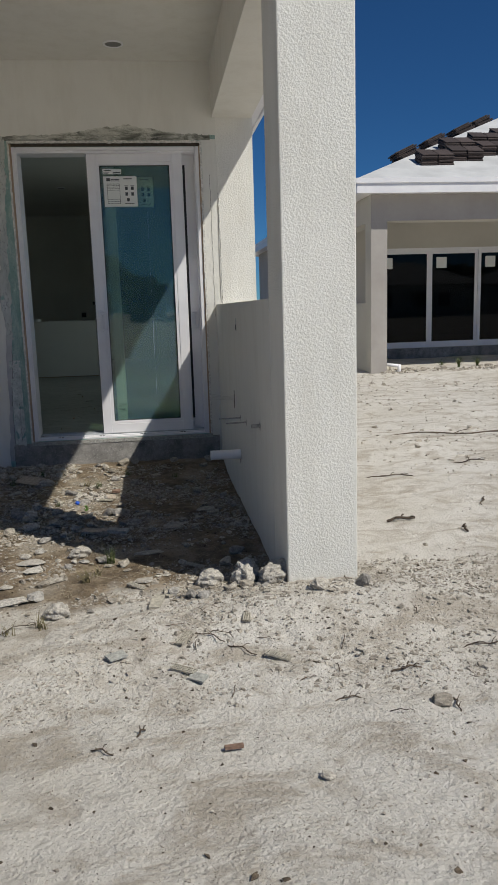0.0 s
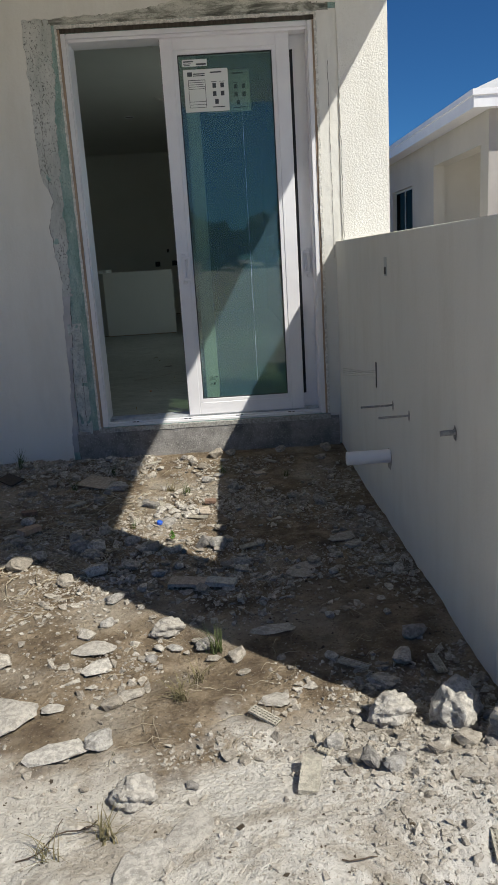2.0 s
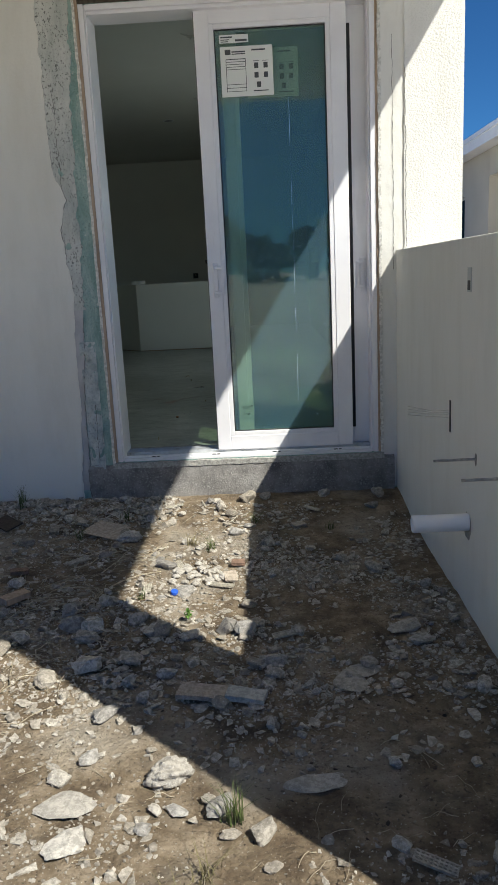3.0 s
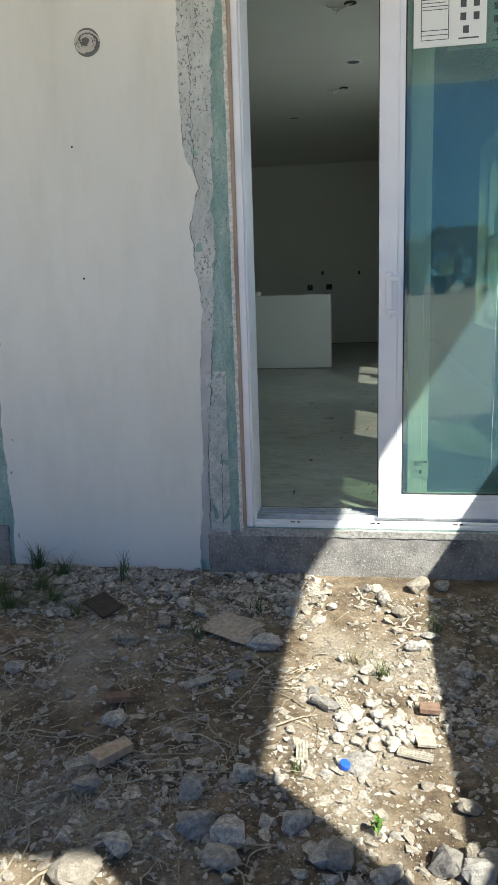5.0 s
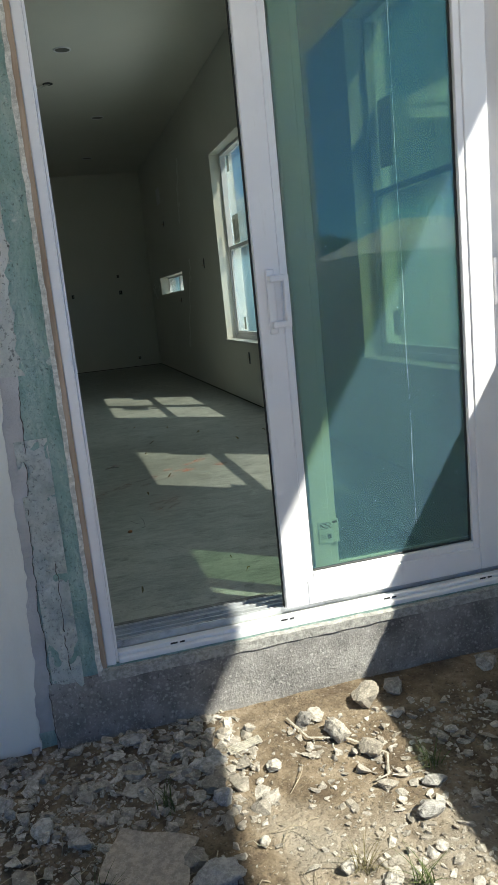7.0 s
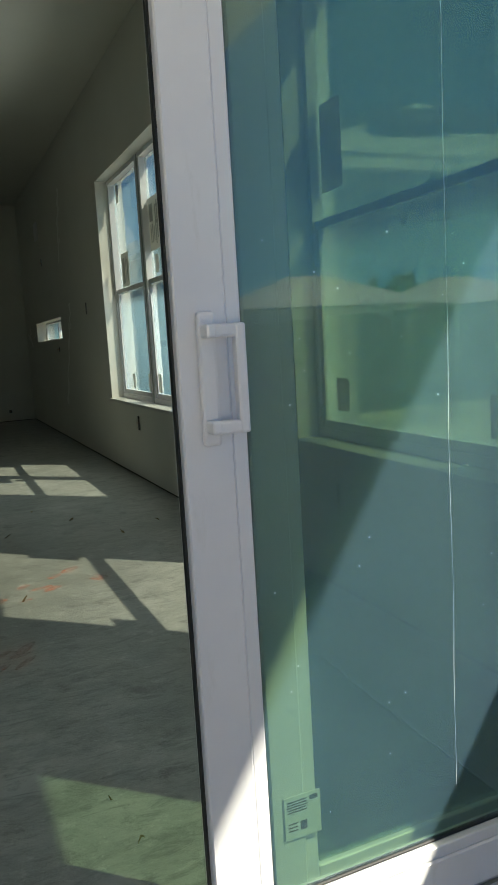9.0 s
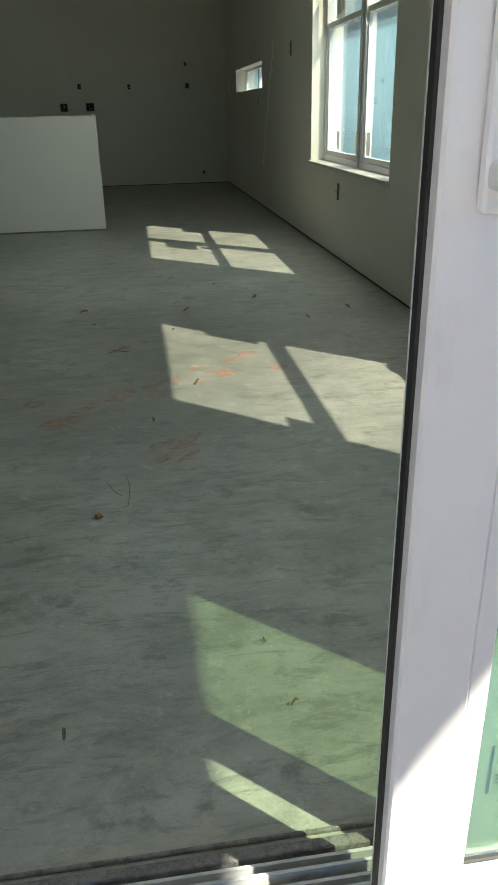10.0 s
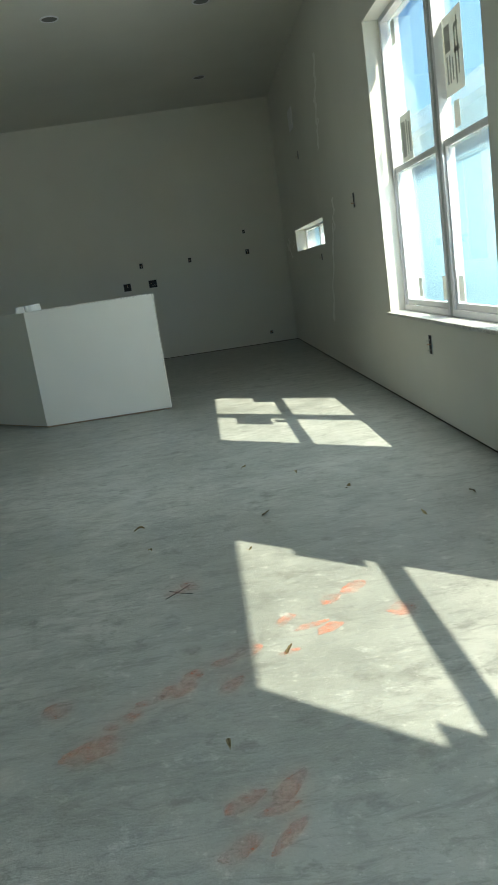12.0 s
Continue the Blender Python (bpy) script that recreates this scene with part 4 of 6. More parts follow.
M_STICKER = material("label_paper", b_backlit, color=(0.76, 0.75, 0.70), rough=0.8)
STICK = [(0.23, 1.98, 0.24, 0.28, 0), (1.16, 2.22, 0.28, 0.38, 1), (0.34, 0.99 + 0.05, 0.07, 0.12, 0), (0.83, 1.04, 0.09, 0.14, 1), (1.10, 1.04, 0.08, 0.14, 0), (0.14, 2.62, 0.08, 0.14, 0), (1.16, 1.93, 0.08, 0.13, 0)]
hung_window("window_1", *WIN, 2, 1.807, "white twin hung window with labels and film still on the panes", [(WIN[1] - a, b, c, d, e) for a, b, c, d, e in STICK])
hung_window("window_2", *WIN2, 1, 1.807, "white single hung window with labels still on the panes", [(WIN2[1] - 0.13, 2.12, 0.17, 0.36, 1), (WIN2[0] + 0.12, 1.95, 0.1, 0.14, 0), (WIN2[1] - 0.2, 1.08, 0.1, 0.14, 0), (WIN2[0] + 0.16, 1.05, 0.1, 0.14, 0)])

slot = thing("window_3", "low horizontal kitchen window above the counter line", "window", kind="structure")
sy0, sy1, sz0, sz1 = SLOT
part("window_frame", bevelled(box_bm((0.79, 0.85, sy0, sy0 + 0.03, sz0, sz1), (0.79, 0.85, sy1 - 0.03, sy1, sz0, sz1), (0.79, 0.85, sy0 + 0.03, sy1 - 0.03, sz0, sz0 + 0.03), (0.79, 0.85, sy0 + 0.03, sy1 - 0.03, sz1 - 0.03, sz1), (0.79, 0.85, 15.46, 15.5, sz0 + 0.03, sz1 - 0.03)), 0.002, 1), M_FRAME, slot)
part("reveal", box_bm((RW_IN + 0.001, 0.79, sy0 + 0.0005, sy0 + 0.008, sz0, sz1), (RW_IN + 0.001, 0.79, sy1 - 0.008, sy1 - 0.0005, sz0, sz1), (RW_IN + 0.001, 0.79, sy0 + 0.008, sy1 - 0.008, sz0 + 0.0005, sz0 + 0.008), (RW_IN + 0.001, 0.79, sy0 + 0.008, sy1 - 0.008, sz1 - 0.008, sz1 - 0.0005)), M_DRYWALL, slot)
for a, b in ((sy0 + 0.03, 15.46), (15.5, sy1 - 0.03)):
    part("pane", box_bm((0.815, 0.819, a, b, sz0 + 0.03, sz1 - 0.03)), M_WINGLASS, slot)

# ---------------------------------------------------------------- neighbouring house
NX, NY = 4.25, 14.40
nb = thing("neighbour_house", "unfinished white stucco house with brown tiles stacked on its bare roof", "house")
part("wall", box_bm(*[(NX, NX + 0.24, a, b, c, d) for a, b, c, d in wall_specs(NY + 3.3, 30.0, -0.1, 3.5, [(19.5, 21.6, 0.9, 2.74)])]), M_BEIGE, nb)
part("wall", box_bm(*[(a, b, NY + 3.38, NY + 3.6, c, d) for a, b, c, d in wall_specs(NX + 0.24, 15.0, -0.1, 3.5, [(5.30, 10.2, 0.28, 2.68)])]), M_BEIGE, nb)
# unseen shell added so the rooms behind the glass stay dark
part("wall", box_bm((NX + 0.24, 15, 25.0, 25.2, 0, 3.5), (14.8, 15, NY + 3.6, 25, 0, 3.5), (NX + 0.24, 15, NY + 3.3, 25, 3.4, 3.5)), M_DRYWALL, nb)
part("half_wall", box_bm((NX + 0.004, NX + 0.326, NY + 0.37, NY + 3.31, -0.1, 1.40), bevel=0.006), M_BEIGE, nb)
part("post", box_bm((NX, NX + 0.33, NY, NY + 0.39, -0.1, 2.95), bevel=0.006), M_BEIGE, nb)
part("post", box_bm((11.0, 11.33, NY, NY + 0.39, -0.1, 2.95), bevel=0.006), M_BEIGE, nb)
part("beam", box_bm((NX + 0.002, 15, NY + 0.002, NY + 0.388, 2.95, 3.5)), M_BEIGE, nb)
part("beam", box_bm((NX + 0.002, NX + 0.328, NY + 0.388, NY + 3.38, 2.95, 3.5)), M_BEIGE, nb)
part("porch_ceiling", box_bm((NX + 0.328, 15, NY + 0.388, NY + 3.38, 3.38, 3.45)), M_BEIGE, nb)
nroof = part("roof", hip_roof_bm(3.86, 15.4, 14.01, 30.5, 3.68, PITCH), M_MEMBRANE, nb)
eaves(3.875, 15.38, 14.03, 30.48, 3.42, 3.66, 0.375, nb)
part("drip_edge", box_bm((3.85, 15.4, 14.0, 14.03, 3.60, 3.69), (3.85, 3.88, 14.03, 30.5, 3.60, 3.69)), M_FRAME, nb)
part("curb", box_bm((5.3, 10.2, NY + 3.33, NY + 3.39, -0.1, 0.27)), M_CURB, nb)
part("wall", box_bm((NX + 0.24, 14.8, NY + 3.6, 25, 0.05, 0.27)), M_SLAB, nb)
ndoor = part("patio_door", box_bm((5.3, 10.2, NY + 3.40, NY + 3.5, 0.28, 0.33), (5.3, 10.2, NY + 3.40, NY + 3.5, 2.62, 2.68), (5.3, 5.36, NY + 3.40, NY + 3.5, 0.33, 2.62), (10.14, 10.2, NY + 3.40, NY + 3.5, 0.33, 2.62)), M_FRAME, nb)
PX = [5.36, 6.74, 7.98, 9.12, 10.14]
for i, (a, b) in enumerate(zip(PX, PX[1:])):
    yy = NY + 3.41 + 0.03 * (i % 2)
    bm = box_bm((a + 0.002, a + 0.075, yy, yy + 0.03, 0.33, 2.62), (b - 0.075, b - 0.002, yy, yy + 0.03, 0.33, 2.62), (a + 0.075, b - 0.075, yy, yy + 0.03, 0.33, 0.42), (a + 0.075, b - 0.075, yy, yy + 0.03, 2.54, 2.62))
    part("door_panel", bm, M_FRAME, ndoor)
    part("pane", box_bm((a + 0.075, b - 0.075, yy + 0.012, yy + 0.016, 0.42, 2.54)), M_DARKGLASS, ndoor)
    part("label_sheet", box_bm((a + 0.18, a + 0.44, yy + 0.009, yy + 0.011, 2.2, 2.46)), M_PAPER, ndoor, "white sheet on the glass")
part("pull_handle", box_bm((8.0, 8.025, NY + 3.36, NY + 3.41, 1.2, 1.42), bevel=0.006), M_FRAME, ndoor)
nwin = part("window", box_bm((NX + 0.08, NX + 0.14, 19.5, 19.55, 0.9, 2.74), (NX + 0.08, NX + 0.14, 21.55, 21.6, 0.9, 2.74), (NX + 0.08, NX + 0.14, 19.55, 21.55, 2.69, 2.74), (NX + 0.08, NX + 0.14, 19.55, 21.55, 0.9, 0.95), (NX + 0.08, NX + 0.14, 20.53, 20.58, 0.95, 2.69)), M_RAIL, nb)
for a, b in ((19.55, 20.53), (20.58, 21.55)):
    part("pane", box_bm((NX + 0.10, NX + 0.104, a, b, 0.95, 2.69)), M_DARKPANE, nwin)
part("front_coat", box_bm((NX + 0.004, NX + 0.326, NY - 0.006, NY + 0.01, -0.05, 2.949)), M_TAUPE, nb, "taupe primer on the post's front")
part("front_coat", box_bm((NX + 0.004, 15, NY - 0.004, NY + 0.01, 2.951, 3.44)), M_TAUPE, nb, "taupe primer along the beam")
part("drain_pipe", tube_bm((4.58, 14.52, 0.16), (4.86, 14.45, 0.13), 0.035, bm=tube_bm((4.85, 14.45, -0.05), (4.85, 14.45, 0.16), 0.035)), M_PVC, nb, smooth=True)

# ---------------------------------------------------------------- roof tile stacks on the neighbouring roof


def tile_stack():
    st = thing("tile_stack", "stack of dark brown flat concrete roof tiles on bare underlayment", "roof tiles", "tile stacks on the roof")
    bm0 = box_bm((-0.165, 0.165, -0.21, 0.21, 0, 0.028), bevel=0.006)
    me = mesh_of("roof_tile", bm0, M_TILE)
    rnd = random.Random(4)
    for col in (-0.17, 0.17):
        for i in range(6):
            t = new("roof_tile", me)
            t.parent = st
            t.location = (col + rnd.uniform(-0.012, 0.012), rnd.uniform(-0.03, 0.03) + 0.01 * i, 0.032 * i)
            t.rotation_euler = (0, 0, rnd.uniform(-0.03, 0.03))
    return st


TILT_M = Euler((math.atan(PITCH), 0, 0)).to_matrix().to_4x4()


def on_slope(x, y, turn=0.0):
    return Matrix.Translation((x, y, 3.685 + (y - 14.01) * PITCH)) @ TILT_M @ pose(0, 0, 0, 0, 0, turn)


stack0 = tile_stack()
stack0.matrix_basis = on_slope(5.75, 15.05, 2)
for x, y, r in ((6.50, 15.35, -3), (6.62, 16.05, 4), (7.30, 15.75, 2), (7.45, 16.5, -5), (8.05, 16.0, 3), (8.15, 16.9, -2), (8.8, 16.4, 4), (8.75, 17.4, 0), (9.45, 17.0, -4), (9.3, 18.0, 3), (9.9, 16.2, 2), (10.2, 17.6, -3)):
    copy_thing(stack0, on_slope(x, y, r))
TILT_W = Euler((0, -math.atan(PITCH), 0)).to_matrix().to_4x4()
for x, y in ((5.55, 16.15), (6.6, 17.25), (7.75, 18.45), (8.6, 19.3)):
    copy_thing(stack0, Matrix.Translation((x, y, 3.69 + (x - 3.86) * PITCH)) @ TILT_W @ pose(0, 0, 0, 0, 0, 88))

# ---------------------------------------------------------------- room: half wall of the kitchen, boxes, lamps
kw = thing("kitchen_half_wall", "pale unpainted drywall peninsula wall bent at an angle", "half wall")


def prism_bm(outline, z0, z1):
    bm = bmesh.new()
    lo = [bm.verts.new((x, y, z0)) for x, y in outline]
    hi = [bm.verts.new((x, y, z1)) for x, y in outline]
    bm.faces.new(lo)
    bm.faces.new(hi)
    for i in range(len(outline)):
        j = (i + 1) % len(outline)
        bm.faces.new((lo[i], lo[j], hi[j], hi[i]))
    bmesh.ops.recalc_face_normals(bm, faces=bm.faces)
    return bm


KT = 1.238
part("board", prism_bm([(-1.02, 13.2), (-1.02, 13.34), (-2.02, 13.34), (-3.35, 14.67), (-3.45, 14.57), (-2.07, 13.2)], FLOOR + 0.014, KT), M_BOARD := material("bare_drywall", b_drywall, rough=0.9), kw)
part("bottom_plate", prism_bm([(-1.03, 13.215), (-1.03, 13.33), (-2.02, 13.33), (-3.3, 14.6), (-3.4, 14.56), (-2.06, 13.215)], FLOOR, FLOOR + 0.014), M_WOOD, kw)
part("torn_edge", strip_bm(-2.0, -1.03, KT - 0.004, KT + 0.006, 13.198, 13.225, 3.0, 0.008), M_FOAM, kw, "torn paper edge along the top")

roll = thing("joint_tape_roll", "white roll of joint tape lying on the half wall's corner", "tape roll")
bm = bmesh.new()
for r, flip in ((0.075, 0), (0.035, 1)):
    ring = [[bm.verts.new((-2.02 + r * math.cos(a), 13.285 + r * math.sin(a), z)) for a in np.linspace(0, 2 * math.pi, 28, endpoint=False)] for z in (KT + 0.002, KT + 0.055)]
    for i in range(28):
        bm.faces.new((ring[0][i], ring[0][(i + 1) % 28], ring[1][(i + 1) % 28], ring[1][i]))
    if flip:
        for k in (0, 1):
            for i in range(28):
                bm.faces.new((outer[k][i], outer[k][(i + 1) % 28], ring[k][(i + 1) % 28], ring[k][i]))
    outer = ring
bmesh.ops.recalc_face_normals(bm, faces=bm.faces)
part("paper_coil", bm, M_PAPER, roll, smooth=False)
part("loose_end", box_bm((-2.13, -2.06, 13.20, 13.203, KT + 0.0, KT + 0.05), (-2.13, -2.127, 13.20, 13.28, KT + 0.0, KT + 0.05), bevel=0.001), M_PAPER, roll)

M_BOXBLUE = material("dark_box", color=(0.02, 0.022, 0.025), rough=0.7)
M_WIRE = material("wire_insulation", color=(0.55, 0.53, 0.48), rough=0.5)
M_COPPER = material("bare_copper", color=(0.5, 0.28, 0.16), rough=0.35, metal=1.0)


def wire_bm(pts, r, n=6):
    """A thin bent wire through the given points."""
    bm = bmesh.new()
    prev = None
    for i, p in enumerate(pts):
        p = Vector(p)
        d = (Vector(pts[min(i + 1, len(pts) - 1)]) - Vector(pts[max(i - 1, 0)])).normalized()
        q = d.to_track_quat("Z", "Y")
        ring = [bm.verts.new(p + q @ Vector((r * math.cos(a), r * math.sin(a), 0))) for a in np.linspace(0, 2 * math.pi, n, endpoint=False)]
        if prev:
            for k in range(n):
                bm.faces.new((prev[k], prev[(k + 1) % n], ring[(k + 1) % n], ring[k]))
        prev = ring
    return bm


def outlet_box(where, w, h, facing, label="open dark electrical box with loose wires in the drywall"):
    """An open box 4 mm proud of the wall; facing is '-y' or '-x'."""
    ob = thing("outlet_box", label, "outlet box", "open outlet boxes")
    x, y, z = where
    rnd = random.Random(int(abs(x * 100) + z * 1000))
    if facing == "-y":
        part("back", box_bm((x - w / 2, x + w / 2, y - 0.003, y - 0.001, z - h / 2, z + h / 2)), M_BOXBLUE, ob)
        part("rim", bead_bm(x - w / 2 - 0.004, x + w / 2 + 0.004, z - h / 2 - 0.004, z + h / 2 + 0.004, y - 0.005, y - 0.0012, 0.006), M_RAIL, ob)
    else:
        part("back", box_bm((x - 0.003, x - 0.001, y - w / 2, y + w / 2, z - h / 2, z + h / 2)), M_BOXBLUE, ob)
        part("rim", box_bm((x - 0.005, x - 0.0012, y - w / 2 - 0.006, y - w / 2, z - h / 2, z + h / 2), (x - 0.005, x - 0.0012, y + w / 2, y + w / 2 + 0.006, z - h / 2, z + h / 2)), M_RAIL, ob)
    for k in range(3):
        s = Vector((x, y, z)) + Vector((rnd.uniform(-w, w) * 0.3 if facing == "-y" else -0.003, -0.004 if facing == "-y" else rnd.uniform(-w, w) * 0.3, rnd.uniform(-h, h) * 0.3))
        out = Vector((0, -1, 0)) if facing == "-y" else Vector((-1, 0, 0))
        pts = [s + out * 0.006 * i + Vector((rnd.uniform(-1, 1), rnd.uniform(-1, 1), rnd.uniform(-1, 1))) * 0.006 for i in range(5)]
        part("wire", wire_bm(pts, 0.0022), M_COPPER if k == 0 else M_WIRE, ob)
    return ob


for x, z, w, h in ((-1.609, 1.33, 0.10, 0.10), (-1.252, 1.333, 0.11, 0.10), (-1.373, 1.59, 0.045, 0.065), (-0.696, 1.577, 0.04, 0.06), (0.113, 1.577, 0.05, 0.065), (0.10, 1.85, 0.035, 0.045), (0.3, 0.43, 0.04, 0.04)):
    outlet_box((x, BACK, z), w, h, "-y")
for y, z, w, h in ((11.306, 0.73, 0.05, 0.11), (12.953, 1.72, 0.05, 0.11), (14.718, 1.341, 0.05, 0.06), (15.5, 2.45, 0.05, 0.08), (9.3, 0.73, 0.055, 0.13)):
    outlet_box((RW_IN, y, z), w, h, "-x")
vent = thing("wall_vent", "small white square vent cover on the drywall", "vent")
part("plate", box_bm((RW_IN - 0.012, RW_IN - 0.0005, 15.58, 15.86, 2.75, 2.97), bevel=0.003), M_FRAME, vent)
for i in range(5):
    part("slat", box_bm((RW_IN - 0.016, RW_IN - 0.0125, 15.60, 15.84, 2.775 + i * 0.038, 2.795 + i * 0.038)), M_FRAME, vent)

# pale joint-compound streaks on the side wall
M_MUD = material("joint_compound", color=(0.88, 0.87, 0.83), rough=0.9)


def streak_bm(y0, z0, y1, z1, seed, w):
    bm = bmesh.new()
    prev = None
    for i in range(40):
        t = i / 39
        y = y0 + (y1 - y0) * t + 0.16 * noise.noise(Vector((seed, t * 4.0, 0)))
        z = z0 + (z1 - z0) * t
        ww = w * 1.3 * (0.3 + abs(noise.noise(Vector((seed, t * 9, 3)))))
        cur = [bm.verts.new((RW_IN - 0.003, y - ww, z)), bm.verts.new((RW_IN - 0.003, y + ww, z))]
        if prev:
            bm.faces.new((prev[0], prev[1], cur[1], cur[0]))
        prev = cur
    return bm


for a in ((13.95, 3.05, 14.15, 2.5, 1.0, 0.07), (13.80, 1.83, 13.9, 1.55, 2.0, 0.06), (13.95, 1.62, 14.42, 0.70, 3.0, 0.07), (14.1, 2.55, 14.25, 2.3, 4.0, 0.07), (17.1, 1.66, 17.3, 1.50, 5.0, 0.12), (17.35, 1.6, 17.0, 1.4, 6.0, 0.10), (16.6, 1.60, 16.75, 1.52, 7.0, 0.10)):
    structure("trim_compound_streak", streak_bm(*a), M_MUD, "pale joint compound streak on the drywall", "plaster streak")


M_LENS = material("dull_lens", color=(0.16, 0.16, 0.15), rough=0.4)


def recessed_can(x, y, z, r=0.075):
    c = thing("recessed_light", "round recessed downlight with a thin white trim ring", "ceiling light", "recessed lights")
    bm = bmesh.new()
    bmesh.ops.create_circle(bm, cap_ends=True, segments=28, radius=r - 0.012, matrix=Matrix.Translation((x, y, z - 0.003)))
    part("lens", bm, M_LENS, c)
    bm = bmesh.new()
    rings = [[bm.verts.new((x + q * math.cos(a), y + q * math.sin(a), z - dz)) for a in np.linspace(0, 2 * math.pi, 28, endpoint=False)] for q, dz in ((r - 0.012, 0.003), (r - 0.008, 0.009), (r, 0.007), (r + 0.004, 0.0005))]
    for p, q in zip(rings, rings[1:]):
        for i in range(28):
            bm.faces.new((p[i], p[(i + 1) % 28], q[(i + 1) % 28], q[i]))
    part("trim_ring", bm, M_FRAME, c, smooth=True)
    return c


for x, y in ((-1.506, 13.77), (-0.261, 16.18), (-0.69, 11.47), (-0.25, 13.82), (-3.6, 11.47), (-3.6, 14.0)):
    recessed_can(x, y, CEIL)
recessed_can(-0.208, 6.19, SOFFIT)
for x, y in ((-0.813, 12.44), (-0.687, 9.88)):
    jb = thing("ceiling_box", "open ceiling junction box with hanging wire ends", "junction box")
    bm = bmesh.new()
    bmesh.ops.create_cone(bm, cap_ends=True, segments=20, radius1=0.05, radius2=0.05, depth=0.004, matrix=Matrix.Translation((x, y, CEIL - 0.003)))
    part("box", bm, M_BOXBLUE, jb)
    for k in range(3):
        part("wire", wire_bm([(x - 0.02 + 0.02 * k, y, CEIL - 0.004), (x - 0.06 - 0.02 * k, y + 0.03 * k, CEIL - 0.03), (x - 0.15 + 0.02 * k, y + 0.03 * k - 0.03, CEIL - 0.035 - 0.01 * k), (x - 0.19 + 0.05 * k, y - 0.04 + 0.03 * k, CEIL - 0.02)], 0.0045), M_WIRE, jb)

# ---------------------------------------------------------------- room: marks and litter on the slab


def b_spray(nt, p):
    n = noise_tex(nt, coords(nt), 22, 12, 0.9)
    f = ramp(nt, n, [(0.44, grey(0)), (0.70, grey(0.75))])
    tr = nt.nodes.new("ShaderNodeBsdfTransparent")
    ms = nt.nodes.new("ShaderNodeMixShader")
    nt.links.new(f, ms.inputs[0])
    nt.links.new(tr.outputs[0], ms.inputs[1])
    nt.links.new(p.outputs[0], ms.inputs[2])
    nt.links.new(ms.outputs[0], nt.nodes["Material Output"].inputs[0])


M_ORANGE = material("orange_marking_paint", b_spray, color=(0.90, 0.22, 0.09), rough=0.9)


def blob_bm(x, y, rx, ry, turn, z, seed, bm=None):
    bm = bm or bmesh.new()
    vs = []
    for a in np.linspace(0, 2 * math.pi, 22, endpoint=False):
        k = 1 + 0.35 * noise.noise(Vector((math.cos(a) * 1.6, math.sin(a) * 1.6, seed)))
        u, w = rx * k * math.cos(a), ry * k * math.sin(a)
        vs.append(bm.verts.new((x + u * math.cos(turn) - w * math.sin(turn), y + u * math.sin(turn) + w * math.cos(turn), z)))
    bm.faces.new(vs)
    return bm


ORANGE = [(-0.871, 9.38, 0.075, 0.02), (-0.83, 9.41, 0.03, 0.055), (-0.819, 8.814, 0.05, 0.03), (-0.855, 8.756, 0.06, 0.04), (-0.985, 8.661, 0.06, 0.03), (-0.716, 8.737, 0.05, 0.025), (-0.726, 8.864, 0.05, 0.025),
          (-0.661, 8.899, 0.05, 0.03), (-0.54, 9.05, 0.05, 0.025), (-0.47, 8.99, 0.06, 0.02), (-0.419, 8.959, 0.05, 0.03), (-0.388, 9.135, 0.05, 0.03), (-0.547, 8.86, 0.04, 0.015), (-0.714, 8.3, 0.06, 0.025),
          (-0.614, 8.325, 0.06, 0.03), (-0.644, 8.267, 0.05, 0.02), (-0.721, 8.183, 0.06, 0.025), (-0.63, 8.196, 0.06, 0.02), (-0.927, 8.725, 0.05, 0.02), (-1.17, 8.759, 0.04, 0.05), (-0.30, 9.2, 0.06, 0.04), (-1.05, 8.56, 0.09, 0.05), (-0.2, 9.0, 0.05, 0.05)]
for i, (x, y, rx, ry) in enumerate(ORANGE):
    structure("trim_paint_mark", blob_bm(x, y, rx * 0.9, ry * 0.8, 0.25 + 0.3 * (i % 3), FLOOR + 0.0025, i * 1.7), M_ORANGE, "faded orange marking paint sprayed on the slab", "paint mark")
scr = thing("scratch_mark", "thin dark pencil scribble on the slab", "pencil mark", kind="structure")
part("line", wire_bm([(-0.91, 9.34, FLOOR + 0.001), (-0.87, 9.38, FLOOR + 0.001), (-0.83, 9.43, FLOOR + 0.001)], 0.0016, 4), M_INK, scr)
part("line", wire_bm([(-0.90, 9.40, FLOOR + 0.001), (-0.86, 9.37, FLOOR + 0.001), (-0.82, 9.35, FLOOR + 0.001)], 0.0014, 4), M_INK, scr)

SCRATCHES = (((-0.88, 8.057), (-0.858, 7.998), (-0.836, 7.968)), ((-0.824, 8.088), (-0.815, 8.03), (-0.816, 7.96), (-0.82, 7.91), (-0.836, 7.90)))
for pts in SCRATCHES:
    mark = part("scratch_mark", wire_bm([(x, y, FLOOR + 0.0004) for x, y in pts], 0.0008, 4), M_INK)
    tagged(mark, "thin dark scratch curving over the slab", "scratch", "", "structure")

M_LEAF = material("dry_leaf", b_stone((0.20, 0.15, 0.07), (0.36, 0.30, 0.16)), rough=0.8)


